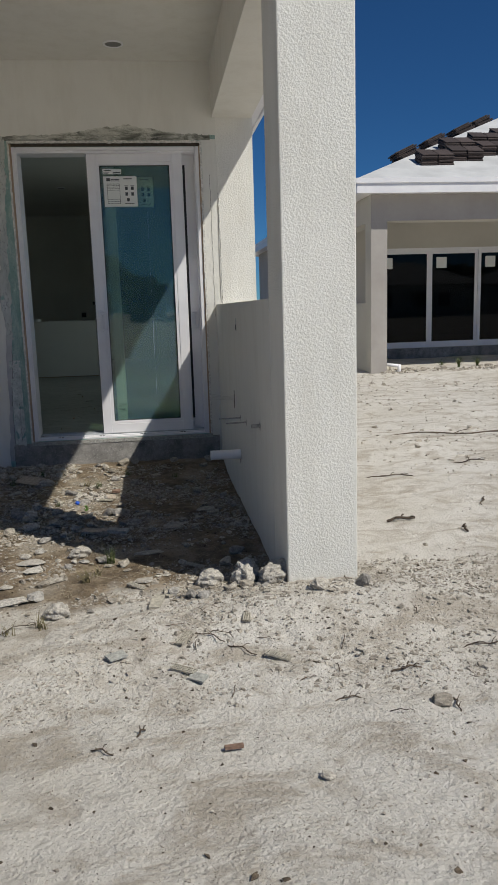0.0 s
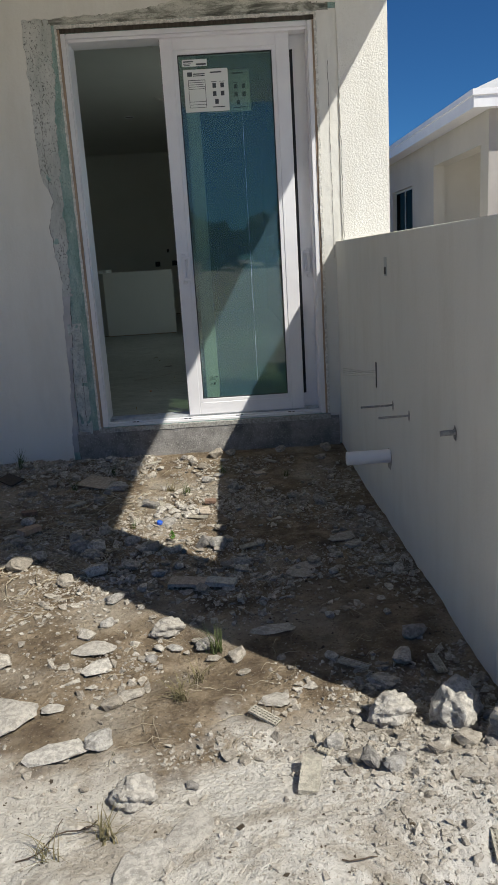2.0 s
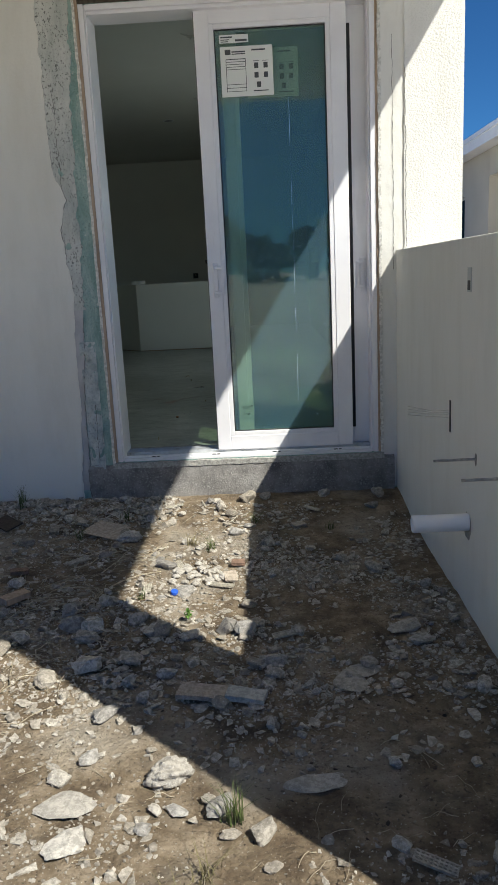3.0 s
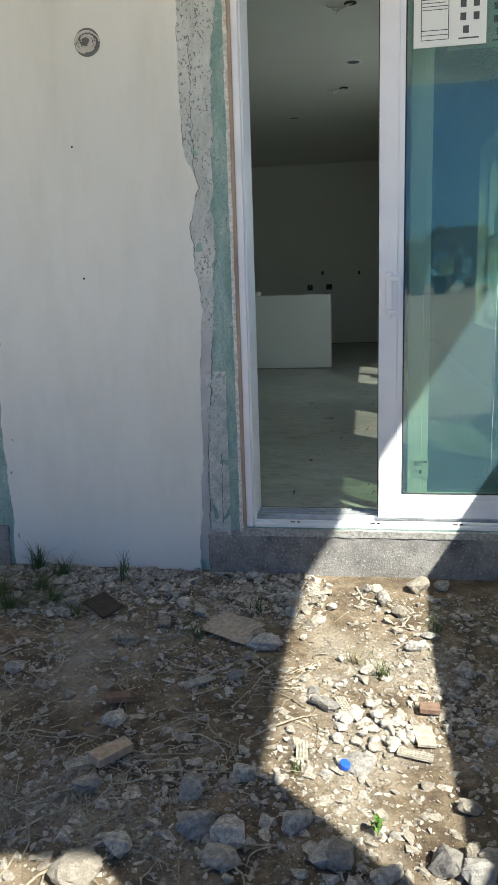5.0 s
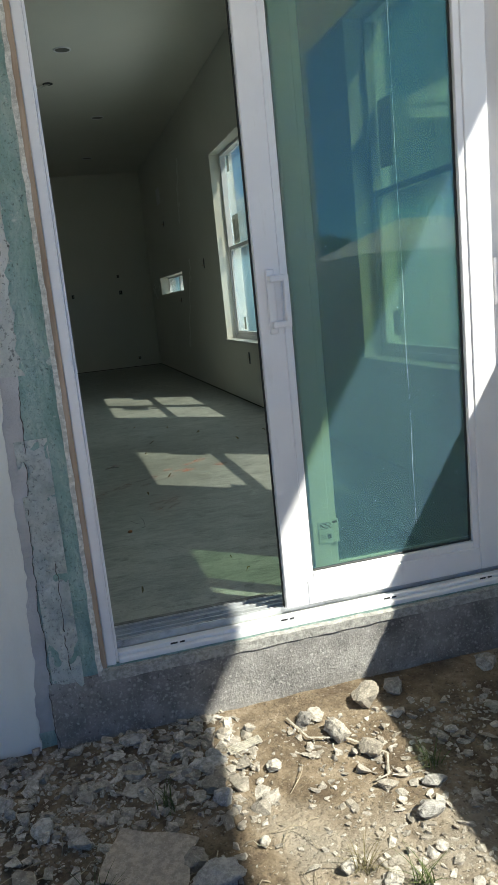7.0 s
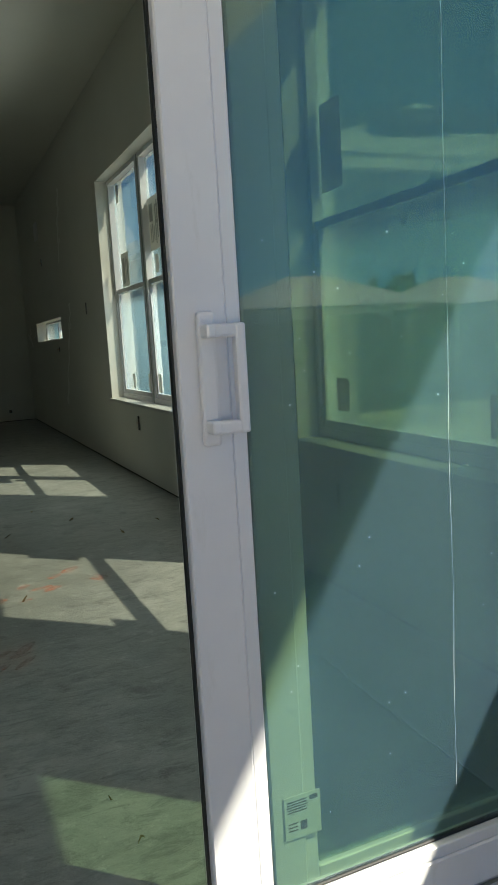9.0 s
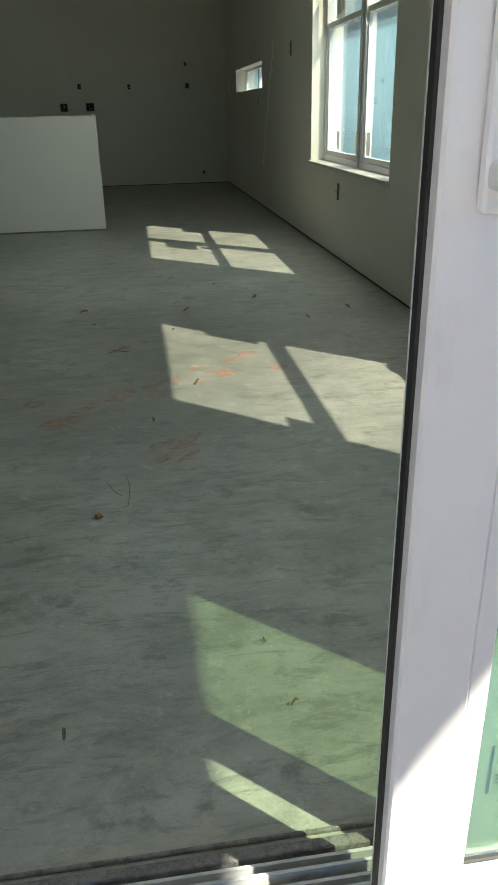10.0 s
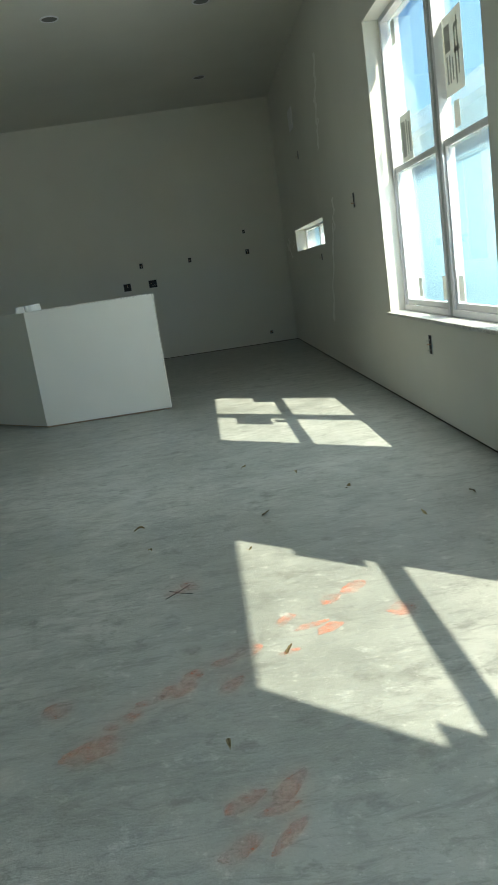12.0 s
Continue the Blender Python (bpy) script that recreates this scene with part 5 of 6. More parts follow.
def leaf_bm(size, seed):
    bm = bmesh.new()
    rnd = random.Random(seed)
    n = 7
    rows = []
    for i in range(n):
        t = i / (n - 1)
        w = size * 0.28 * math.sin(math.pi * min(0.98, t * 0.95 + 0.03))
        z = 0.012 * math.sin(t * 2.6 + seed) + 0.01
        rows.append([bm.verts.new((size * (t - 0.5), s * w, z + abs(s) * 0.008 * rnd.uniform(0.3, 1))) for s in (-1, 0, 1)])
    for a, b in zip(rows, rows[1:]):
        for k in (0, 1):
            bm.faces.new((a[k], a[k + 1], b[k + 1], b[k]))
    return bm


LITTER = [(-1.054, 10.085, 0.07), (-0.99, 9.806, 0.05), (-0.508, 10.05, 0.06), (-0.103, 10.264, 0.07), (-0.603, 9.676, 0.05), (-0.552, 8.859, 0.04), (-0.732, 8.482, 0.03), (-0.52, 7.095, 0.022), (-0.929, 7.09, 0.02), (-0.543, 7.282, 0.018), (-0.55, 10.9, 0.06), (0.1, 9.75, 0.05), (0.35, 9.9, 0.05), (-0.3, 10.6, 0.04)]
for i, (x, y, s) in enumerate(LITTER):
    l = part("dry_leaf", leaf_bm(s * 0.65, i), M_LEAF)
    l.matrix_basis = pose(x, y, FLOOR - 0.004, 0, 0, i * 77)
    tagged(l, "small curled dry leaf on the dusty slab", "leaf", "litter on the slab")
chip_o = part("brick_chip", box_bm((-0.009, 0.009, -0.008, 0.008, 0, 0.010), bevel=0.003), material("orange_clay", b_stone((0.5, 0.2, 0.08), (0.6, 0.28, 0.12)), rough=0.9))
chip_o.matrix_basis = pose(-0.897, 7.858, FLOOR, 0, 0, 20)
tagged(chip_o, "small orange clay chip on the slab", "debris", "litter on the slab")

# ---------------------------------------------------------------- stubs and boxes on the porch half wall and wall
HX = POST[0] - 0.003
M_CONDUIT = material("grey_conduit", b_stone((0.34, 0.33, 0.31), (0.52, 0.51, 0.49)), rough=0.6)
structure("trim_patch", blob_bm(0, 0, 0.05, 0.055, 0, 0, 4.2), M_CURB, "ragged grey mortar patch round the drain stub", "patch").matrix_basis = pose(HX - 0.002, 5.02, 0.345, 90, 0, 90)
pipe = thing("drain_pipe_stub", "white pvc drain stub sticking out of the half wall", "pipe")
bm = bmesh.new()
rings = [[bm.verts.new((x, 5.02 + r * math.cos(a), 0.365 + r * math.sin(a))) for a in np.linspace(0, 2 * math.pi, 26, endpoint=False)] for x, r in ((HX + 0.03, 0.033), (0.338, 0.033), (0.336, 0.031), (0.336, 0.027), (0.45, 0.027))]
for p, q in zip(rings, rings[1:]):
    for i in range(26):
        bm.faces.new((p[i], p[(i + 1) % 26], q[(i + 1) % 26], q[i]))
bmesh.ops.recalc_face_normals(bm, faces=bm.faces)
part("tube", bm, M_PVC, pipe, smooth=True)
for (y, z, r, ln) in ((4.93, 0.633, 0.005, 0.15), (4.62, 0.648, 0.005, 0.13), (3.98, 0.725, 0.010, 0.05)):
    p = part("pipe_stub", tube_bm((HX + 0.01, y, z), (HX - ln, y + 0.01, z - 0.004), r, 12), M_CONDUIT, smooth=False)
    structure("trim_patch", blob_bm(0, 0, r + 0.010, r + 0.018, 0, 0, y), M_CURB, "ragged grey mortar patch round a pipe stub", "patch").matrix_basis = pose(HX - 0.002, y, z - 0.004, 90, 0, 90)
    tagged(p, "thin pale pipe stub in the half wall", "pipe", "stubs in the half wall")
hb = thing("wall_box", "small open conduit slot near the half wall's top", "outlet box")
part("slot", box_bm((HX - 0.003, HX - 0.0005, 5.03, 5.08, 1.215, 1.30)), M_RAIL, hb)
part("hole", box_bm((HX - 0.005, HX - 0.003, 5.04, 5.07, 1.222, 1.255)), M_BOXBLUE, hb)
cut = thing("wire_cutout", "ragged cut in the half wall with thin wires poking out", "wire")
part("cut", box_bm((HX - 0.003, HX - 0.0005, 5.305, 5.325, 0.65, 0.78)), M_CRACK, cut)
for k in range(4):
    part("wire", wire_bm([(HX, 5.315, 0.71 + 0.01 * k), (HX - 0.06, 5.33 + 0.01 * k, 0.712 + 0.006 * k), (HX - 0.16, 5.38, 0.715 + 0.012 * k)], 0.0016, 5), M_WIRE, cut)
jb = thing("wall_lamp_box", "round junction box with coiled wires in the stucco", "junction box")
bm = bmesh.new()
bmesh.ops.create_cone(bm, cap_ends=True, segments=26, radius1=0.055, radius2=0.055, depth=0.004, matrix=pose(-1.70, FACE - 0.002, 2.352, 90))
part("box", bm, M_LENS, jb)
rnd = random.Random(2)
for k in range(6):
    r = 0.05 - 0.006 * k
    pts = [(-1.70 + r * math.cos(a + k) + rnd.uniform(-0.004, 0.004), FACE - 0.008 - 0.003 * k, 2.352 + r * 0.85 * math.sin(a + k)) for a in np.linspace(0, 4.5, 14)]
    part("wire", wire_bm(pts, 0.0035, 6), M_WIRE, jb)
for x, z in ((-1.80, 1.95), (-1.79, 1.40)):
    structure("trim_nail_hole", blob_bm(x, 0, 0.005, 0.005, 0, 0, 1.0), M_CRACK, "small dark nail hole in the stucco", "hole").matrix_basis = pose(0, FACE - 0.002, z, 90)

# ---------------------------------------------------------------- rubble, gravel and weeds outside
rng = np.random.default_rng(7)
prnd = random.Random(11)


def hull_bm(seed, n, r0=0.36, worn=0.0):
    """A broken chip of stone: the hull of a few random points."""
    pr = random.Random(seed)
    bm = bmesh.new()
    for _ in range(n):
        d = Vector((pr.gauss(0, 1), pr.gauss(0, 1), pr.gauss(0, 1))).normalized()
        bm.verts.new(d * pr.uniform(r0, 0.5))
    out = bmesh.ops.convex_hull(bm, input=list(bm.verts))
    bmesh.ops.delete(bm, geom=[g for g in out["geom_interior"] if isinstance(g, bmesh.types.BMVert)], context="VERTS")
    bmesh.ops.triangulate(bm, faces=list(bm.faces))
    if worn:
        bmesh.ops.subdivide_edges(bm, edges=list(bm.edges), cuts=2, use_grid_fill=True, smooth=0.12)
        bmesh.ops.triangulate(bm, faces=list(bm.faces))
        for v in bm.verts:
            q = v.co * 5 + Vector((seed, 0, 0))
            v.co *= 1 + worn * (noise.noise(q) + 0.6 * noise.noise(q * 2.7))
    return bm


def rock_mesh(name, seed, mat, rough=0.35):
    bm = bmesh.new()
    bmesh.ops.create_icosphere(bm, subdivisions=5, radius=0.5)
    for v in bm.verts:
        d = v.co.normalized()
        k = 1 + rough * noise.noise(d * 1.7 + Vector((seed, 0, 0))) * 1.3 + rough * 0.45 * noise.noise(d * 4.5 + Vector((0, seed, 0))) + 0.06 * noise.noise(d * 11 + Vector((0, 0, seed))) - 0.10 * max(0.0, noise.noise(d * 17 + Vector((seed, 0, 4))))
        v.co = d * 0.5 * k
    return mesh_of(name, bm, mat, True)


ROCKS = [mesh_of("rubble_stone", hull_bm(31 + i, 16 + i % 5, 0.38, 0.16), M_STONE if i % 3 else M_STONE_GREY) for i in range(9)]
ROCKS_BIG = [rock_mesh("rubble_stone", 50 + 3.1 * i, M_WHITEROCK, 0.27) for i in range(4)]
ROCKS_FLAT = [mesh_of("rubble_stone", hull_bm(77 + i, 18, 0.40, 0.13), M_WHITEROCK) for i in range(5)]


def stone(x, y, w, d, h, turn, label, big=False, sink=0.22, i=0, flat=False):
    pool = ROCKS_BIG if big else ROCKS_FLAT if flat else ROCKS
    ob = new("rubble_stone", pool[i % len(pool)])
    ob.matrix_basis = Matrix.Translation((x, y, ground_z(x, y) + h * (0.5 - sink))) @ pose(0, 0, 0, 0, 0, turn) @ Matrix.Diagonal((w, d, h, 1) if not big else (w * 0.8, d * 0.8, h * 0.85, 1))
    return tagged(ob, label, "stone", "rubble on the porch ground")


L_BIG, L_MID, L_FLAT = "pale pitted limestone lump on the soil", "broken pale stone lying on the soil", "flat pale slab of broken render on the soil"
LISTED = [(-0.486, 4.064, 0.15, 0.10, 0.085, 20, 1), (-0.232, 3.851, 0.085, 0.07, 0.06, 60, 0), (-0.62, 3.616, 0.08, 0.07, 0.055, 10, 0), (-0.623, 3.424, 0.11, 0.09, 0.06, 40, 0),
          (0.20, 3.43, 0.155, 0.12, 0.11, 15, 1), (0.375, 3.39, 0.19, 0.15, 0.15, 70, 1), (0.38, 3.91, 0.13, 0.10, 0.07, 30, 0), (0.308, 3.765, 0.12, 0.08, 0.05, 80, 0), (0.664, 3.05, 0.10, 0.08, 0.08, 20, 0), (0.87, 3.08, 0.09, 0.08, 0.08, 50, 0),
          (-0.841, 4.621, 0.12, 0.10, 0.08, 10, 0), (-0.653, 4.887, 0.10, 0.08, 0.06, 45, 0), (-0.199, 4.635, 0.13, 0.07, 0.05, 5, 0), (-0.96, 4.55, 0.09, 0.08, 0.07, 70, 0), (-0.70, 4.66, 0.10, 0.09, 0.06, 33, 0), (-0.56, 4.58, 0.09, 0.07, 0.05, 12, 0),
          (-0.931, 5.922, 0.15, 0.10, 0.07, 10, 1), (-1.333, 5.37, 0.09, 0.07, 0.06, 20, 0), (-0.687, 5.54, 0.16, 0.07, 0.05, -40, 0), (-0.979, 5.819, 0.06, 0.06, 0.05, 0, 0), (-0.335, 6.44, 0.13, 0.10, 0.09, 30, 0), (-0.965, 4.94, 0.12, 0.09, 0.08, 20, 0), (-0.886, 4.916, 0.10, 0.10, 0.09, 60, 0), (-0.898, 4.849, 0.12, 0.08, 0.06, 10, 0), (-0.729, 4.987, 0.12, 0.09, 0.07, 45, 0), (-0.888, 5.164, 0.09, 0.07, 0.06, 0, 0), (-1.216, 4.762, 0.14, 0.11, 0.09, 30, 0), (-0.377, 4.884, 0.11, 0.09, 0.08, 70, 0), (-0.62, 4.877, 0.08, 0.12, 0.08, 5, 0), (0.32, 4.75, 0.10, 0.08, 0.05, 0, 0),
          (-0.30, 4.86, 0.10, 0.09, 0.08, 0, 0), (0.907, 2.217, 0.09, 0.07, 0.05, 0, 0), (0.426, 1.885, 0.05, 0.04, 0.03, 0, 0), (-0.38, 5.95, 0.10, 0.07, 0.06, 0, 0), (-1.45, 5.9, 0.10, 0.08, 0.06, 0, 0), (-1.8, 5.65, 0.09, 0.07, 0.06, 0, 0),
          (0.02, 3.33, 0.09, 0.07, 0.06, 0, 0), (0.50, 3.26, 0.20, 0.14, 0.13, 25, 1), (0.08, 3.25, 0.07, 0.06, 0.06, 0, 0), (0.16, 3.18, 0.07, 0.05, 0.05, 0, 0), (-0.50, 3.18, 0.14, 0.12, 0.09, 0, 1), (-1.05, 3.9, 0.10, 0.08, 0.06, 0, 0)]
for i, (x, y, w, d, h, t, b) in enumerate(LISTED):
    stone(x, y, w, d, h, t, L_BIG if b else L_MID, bool(b), i=i)
for i, (x, y, w, d, h, t) in enumerate(((-0.734, 3.95, 0.17, 0.12, 0.03, 10), (-0.70, 3.82, 0.15, 0.10, 0.025, 40), (-0.739, 3.375, 0.22, 0.12, 0.03, 20), (-0.93, 3.58, 0.24, 0.20, 0.05, 75), (-0.803, 3.61, 0.09, 0.06, 0.02, 0), (0.08, 4.56, 0.17, 0.10, 0.012, 30), (-0.36, 3.02, 0.26, 0.12, 0.012, 55), (-0.102, 4.02, 0.20, 0.10, 0.02, 10), (-0.114, 3.58, 0.14, 0.08, 0.02, 0), (-0.447, 2.93, 0.24, 0.16, 0.02, 60), (0.04, 4.49, 0.12, 0.16, 0.025, 0), (0.28, 4.86, 0.20, 0.10, 0.03, 30))):
    stone(x, y, w, d, h, t, L_FLAT, i=i, sink=0.12, flat=True)
count = 0
for k in range(46):
    a, q = prnd.uniform(0, 6.28), prnd.random() ** 0.7
    s = prnd.uniform(0.022, 0.055)
    stone(-0.54 + 0.12 * q * math.cos(a), 5.42 + 0.17 * q * math.sin(a), s * 1.2, s, s * 0.7, prnd.uniform(0, 180), L_FLAT, i=k, flat=True)
while count < 285:
    x, y = prnd.uniform(-2.6, 0.48), prnd.uniform(3.15, 6.5)
    dens = 0.45 + 0.9 * noise.noise(Vector((x * 1.3, y * 1.3, 9.0))) + (0.35 if y > 6.0 else 0) + (0.25 if 4.3 < y < 5.0 else 0)
    if prnd.random() > dens:
        continue
    s = 0.028 + 0.062 * prnd.random() ** 2.0
    stone(x, y, s * prnd.uniform(0.9, 1.6), s * prnd.uniform(0.7, 1.1), s * prnd.uniform(0.45, 0.85), prnd.uniform(0, 180), L_MID, i=prnd.randrange(9), sink=0.2)
    count += 1

# gravel too small to count: distorted pebbles in one mesh for each stretch
CHIPS = []
for k in range(14):
    bm = hull_bm(300 + k, 9, 0.30)
    bm.verts.index_update()
    CHIPS.append((np.array([v.co[:] for v in bm.verts]) * 2.2, np.array([[v.index for v in f.verts] for f in bm.faces])))
    bm.free()


def gravel(name, label, n, place, size, mat, flat=0.6):
    vs, fs, base = [], [], 0
    for k in range(n):
        x, y = place()
        s = size()
        cv, cf = CHIPS[rng.integers(len(CHIPS))]
        v = cv * np.array([rng.uniform(0.7, 1.4), rng.uniform(0.6, 1.1), rng.uniform(0.4, 0.9) * flat / 0.6]) * s
        a, b = rng.uniform(0, 6.28), rng.uniform(-0.5, 0.5)
        ca, sa, cb, sb = math.cos(a), math.sin(a), math.cos(b), math.sin(b)
        v = v @ np.array([[1, 0, 0], [0, cb, sb], [0, -sb, cb]]) @ np.array([[ca, sa, 0], [-sa, ca, 0], [0, 0, 1]])
        v += np.array([x, y, ground_z(x, y) + 0.12 * s])
        vs.append(v)
        fs.append(cf + base)
        base += len(cv)
    me = soup(name, np.concatenate(vs).tolist(), np.concatenate(fs).tolist(), mat)
    return tagged(new(name, me), label, "gravel", "", "stuff")


def spot(x0, x1, y0, y1, thresh, freq=1.4, seed=0.0):
    def f():
        while True:
            x, y = rng.uniform(x0, x1), rng.uniform(y0, y1)
            if POST[0] - 0.02 < x < POST[1] + 0.02 and y > POST[2] - 0.02:
                continue
            if noise.noise(Vector((x * freq, y * freq, seed))) + rng.uniform(-0.35, 0.35) > thresh:
                return x, y
    return f


def lognorm(med, sig, hi):
    return lambda: min(hi, med * math.exp(rng.normal(0, sig)))


def porch_spot():
    inner = spot(-2.7, 0.53, 3.3, 6.4, 0.02, 2.1, 2.0)
    while True:
        x, y = inner()
        if 3.45 < y < 4.3 and x < 0.1 and rng.uniform() < 0.5:
            continue
        if x < -0.75 and 5.2 < y < 6.1 and rng.uniform() < 0.5:
            continue
        if y > 5.7 and x > -0.75 and rng.uniform() < 0.4:
            continue
        return x, y


gravel("gravel_porch", "broken stone and render crumbs strewn over brown soil", 30000, porch_spot, lognorm(0.0043, 0.74, 0.026), M_STONE)
gravel("gravel_wall", "grey broken stone heaped along the wall's foot", 2100, spot(-2.5, -0.72, 6.08, 6.56, -0.05, 1.4, 5.0), lognorm(0.0105, 0.62, 0.036), M_STONE)
gravel("gravel_ridge", "pale gravel ridge at the porch edge", 12000, spot(-2.2, 1.9, 2.35, 3.35, -0.02, 1.2, 7.0), lognorm(0.0027, 0.70, 0.016), M_SANDSTONE)
gravel("gravel_sand", "fine pale pebbles on graded sand", 6500, spot(-1.8, 2.8, 0.9, 2.7, 0.02, 1.0, 3.0), lognorm(0.0026, 0.6, 0.010), M_SANDSTONE)
M_DARKBIT = material("bark_bits", b_stone((0.06, 0.045, 0.03), (0.17, 0.13, 0.09)), rough=0.95)
gravel("gravel_heap", "brownish gravel heaped round the post's foot", 7000, spot(0.0, 1.9, 2.3, 3.6, -0.1, 1.6, 17.0), lognorm(0.0056, 0.58, 0.02), M_STONE)
gravel("bark_crumbs", "dark bark crumbs on the sand", 3200, spot(-1.8, 3.0, 0.9, 4.6, 0.05, 1.6, 13.0), lognorm(0.0030, 0.6, 0.014), M_DARKBIT)
gravel("gravel_far", "scattered stones on the graded lot", 3500, spot(0.95, 7.5, 3.0, 14.3, 0.05, 0.5, 8.0), lognorm(0.012, 0.55, 0.05), M_SANDSTONE)
gravel("gravel_neighbour", "rubble line along the neighbouring porch", 900, spot(4.4, 11.0, 13.9, 15.0, -0.3, 0.5, 18.0), lognorm(0.03, 0.5, 0.10), M_STONE)

gravel("shards_porch", "flat shards of render and stone on the soil", 3600, spot(-2.7, 0.53, 4.1, 6.3, 0.04, 2.0, 31.0), lognorm(0.011, 0.50, 0.03), M_STONE, 0.32)

# straw, roots and twigs
M_STRAW = material("dry_straw", b_stone((0.36, 0.30, 0.21), (0.58, 0.51, 0.38)), rough=0.9)
M_TWIG = material("dark_twig", b_stone((0.07, 0.05, 0.035), (0.16, 0.12, 0.085)), rough=0.9)


def stalks(name, label, n, place, length, radius, mat, wander=0.5):
    vs, fs = [], []
    for _ in range(n):
        x, y = place()
        a = rng.uniform(0, 6.28)
        ln = rng.uniform(0.4, 1.0) * length
        base = len(vs)
        seg = 6
        for i in range(seg):
            a += rng.normal(0, wander * 0.5)
            x += math.cos(a) * ln / seg
            y += math.sin(a) * ln / seg
            z = ground_z(x, y) + radius + 0.02 * math.sin(math.pi * i / (seg - 1)) * rng.uniform(0.2, 1.0)
            r = radius * (1 - 0.5 * i / seg)
            px, py = -math.sin(a) * r, math.cos(a) * r
            vs += [(x + px, y + py, z), (x - px, y - py, z), (x, y, z + r * 1.6)]
            if i:
                b = base + 3 * (i - 1)
                for k in range(3):
                    fs.append((b + k, b + (k + 1) % 3, b + 3 + (k + 1) % 3, b + 3 + k))
    return tagged(new(name, soup(name, vs, fs, mat)), label, "straw", "", "stuff")


stalks("straw", "dry straw and thin roots on the soil", 400, spot(-2.5, -0.7, 4.3, 6.3, -0.05, 1.5, 21.0), 0.20, 0.0015, M_STRAW)
stalks("roots", "thin bare roots tangled on the soil", 120, spot(-2.1, -0.85, 4.7, 5.8, -0.3, 1.5, 22.0), 0.38, 0.003, M_STRAW, 0.8)
stalks("straw_front", "a few dry stalks on the lit soil", 60, spot(-0.9, 0.3, 3.3, 4.3, 0.0, 2.0, 24.0), 0.14, 0.0011, M_STRAW)
stalks("straw_sand", "thin dark stalks scattered on the sand", 26, spot(-1.5, 2.5, 1.0, 3.2, -0.1, 1.0, 25.0), 0.12, 0.002, M_TWIG)


def twig(x, y, ln, turn, r, seed):
    pr = random.Random(seed)
    pts = []
    for i in range(9):
        t = i / 8 - 0.5
        pts.append((t * ln, 0.06 * ln * math.sin(i * 1.3 + seed), r + 0.012 * math.sin(math.pi * i / 8)))
    tw = thing("twig", "dark broken twig lying on the sand", "twig", "twigs on the ground")
    part("stem", wire_bm(pts, r, 6), M_TWIG, tw)
    for k in range(3):
        p = Vector(pts[2 + 2 * k])
        q = p + Vector((0.14 * ln, (0.12 if k % 2 else -0.12) * ln, 0.012))
        part("side_shoot", wire_bm([p, (p + q) / 2 + Vector((0, 0, 0.006)), q], r * 0.6, 5), M_TWIG, tw)
    tw.matrix_basis = pose(x, y, ground_z(x, y) - 0.002, 0, 0, turn)
    return tw


for i, (x, y, ln, t, r) in enumerate(((0.208, 2.81, 0.14, -40, 0.004), (0.857, 2.448, 0.15, 10, 0.008), (-0.113, 2.208, 0.06, 60, 0.007), (-0.232, 2.119, 0.10, -30, 0.005), (1.459, 4.295, 0.24, 5, 0.018), (2.973, 7.178, 1.8, -8, 0.016), (2.129, 4.591, 0.22, 60, 0.008),
                                         (1.744, 5.408, 0.45, 3, 0.009), (0.15, 2.80, 0.20, -38, 0.005), (0.27, 2.68, 0.18, -45, 0.005), (0.95, 2.2, 0.11, 80, 0.006), (1.75, 4.0, 0.12, 80, 0.014), (1.25, 2.6, 0.3, 4, 0.006), (0.6, 2.3, 0.12, 5, 0.005), (2.6, 5.9, 0.5, 20, 0.01), (-0.66, 3.05, 0.25, 35, 0.004))):
    twig(x, y, ln * 0.8, t, r * 0.45, i)

# weeds
M_GRASS = material("grass_blade", b_stone((0.07, 0.10, 0.025), (0.16, 0.19, 0.06)), rough=0.7)
M_DRYGRASS = material("dry_grass", b_stone((0.20, 0.17, 0.08), (0.34, 0.29, 0.16)), rough=0.8)


def tuft(x, y, n, h, spread, mat, label):
    bm = bmesh.new()
    for _ in range(n):
        a, ln = rng.uniform(0, 6.28), h * rng.uniform(0.5, 1.1)
        lean = rng.uniform(0.1, 1.0) * spread
        bx, by, w = rng.normal(0, 0.012), rng.normal(0, 0.012), 0.0022
        prev = None
        for i in range(5):
            t = i / 4
            px, py, pz = bx + math.cos(a) * lean * t * t, by + math.sin(a) * lean * t * t, ln * (t - 0.25 * t * t)
            ww = w * (1 - t * 0.9)
            cur = [bm.verts.new((px - math.sin(a) * ww, py + math.cos(a) * ww, pz)), bm.verts.new((px + math.sin(a) * ww, py - math.cos(a) * ww, pz))]
            if prev:
                bm.faces.new((prev[0], prev[1], cur[1], cur[0]))
            prev = cur
    ob = part("grass_tuft", bm, mat)
    ob.location = (x, y, ground_z(x, y) - 0.004)
    return tagged(ob, label, "grass", "weeds")


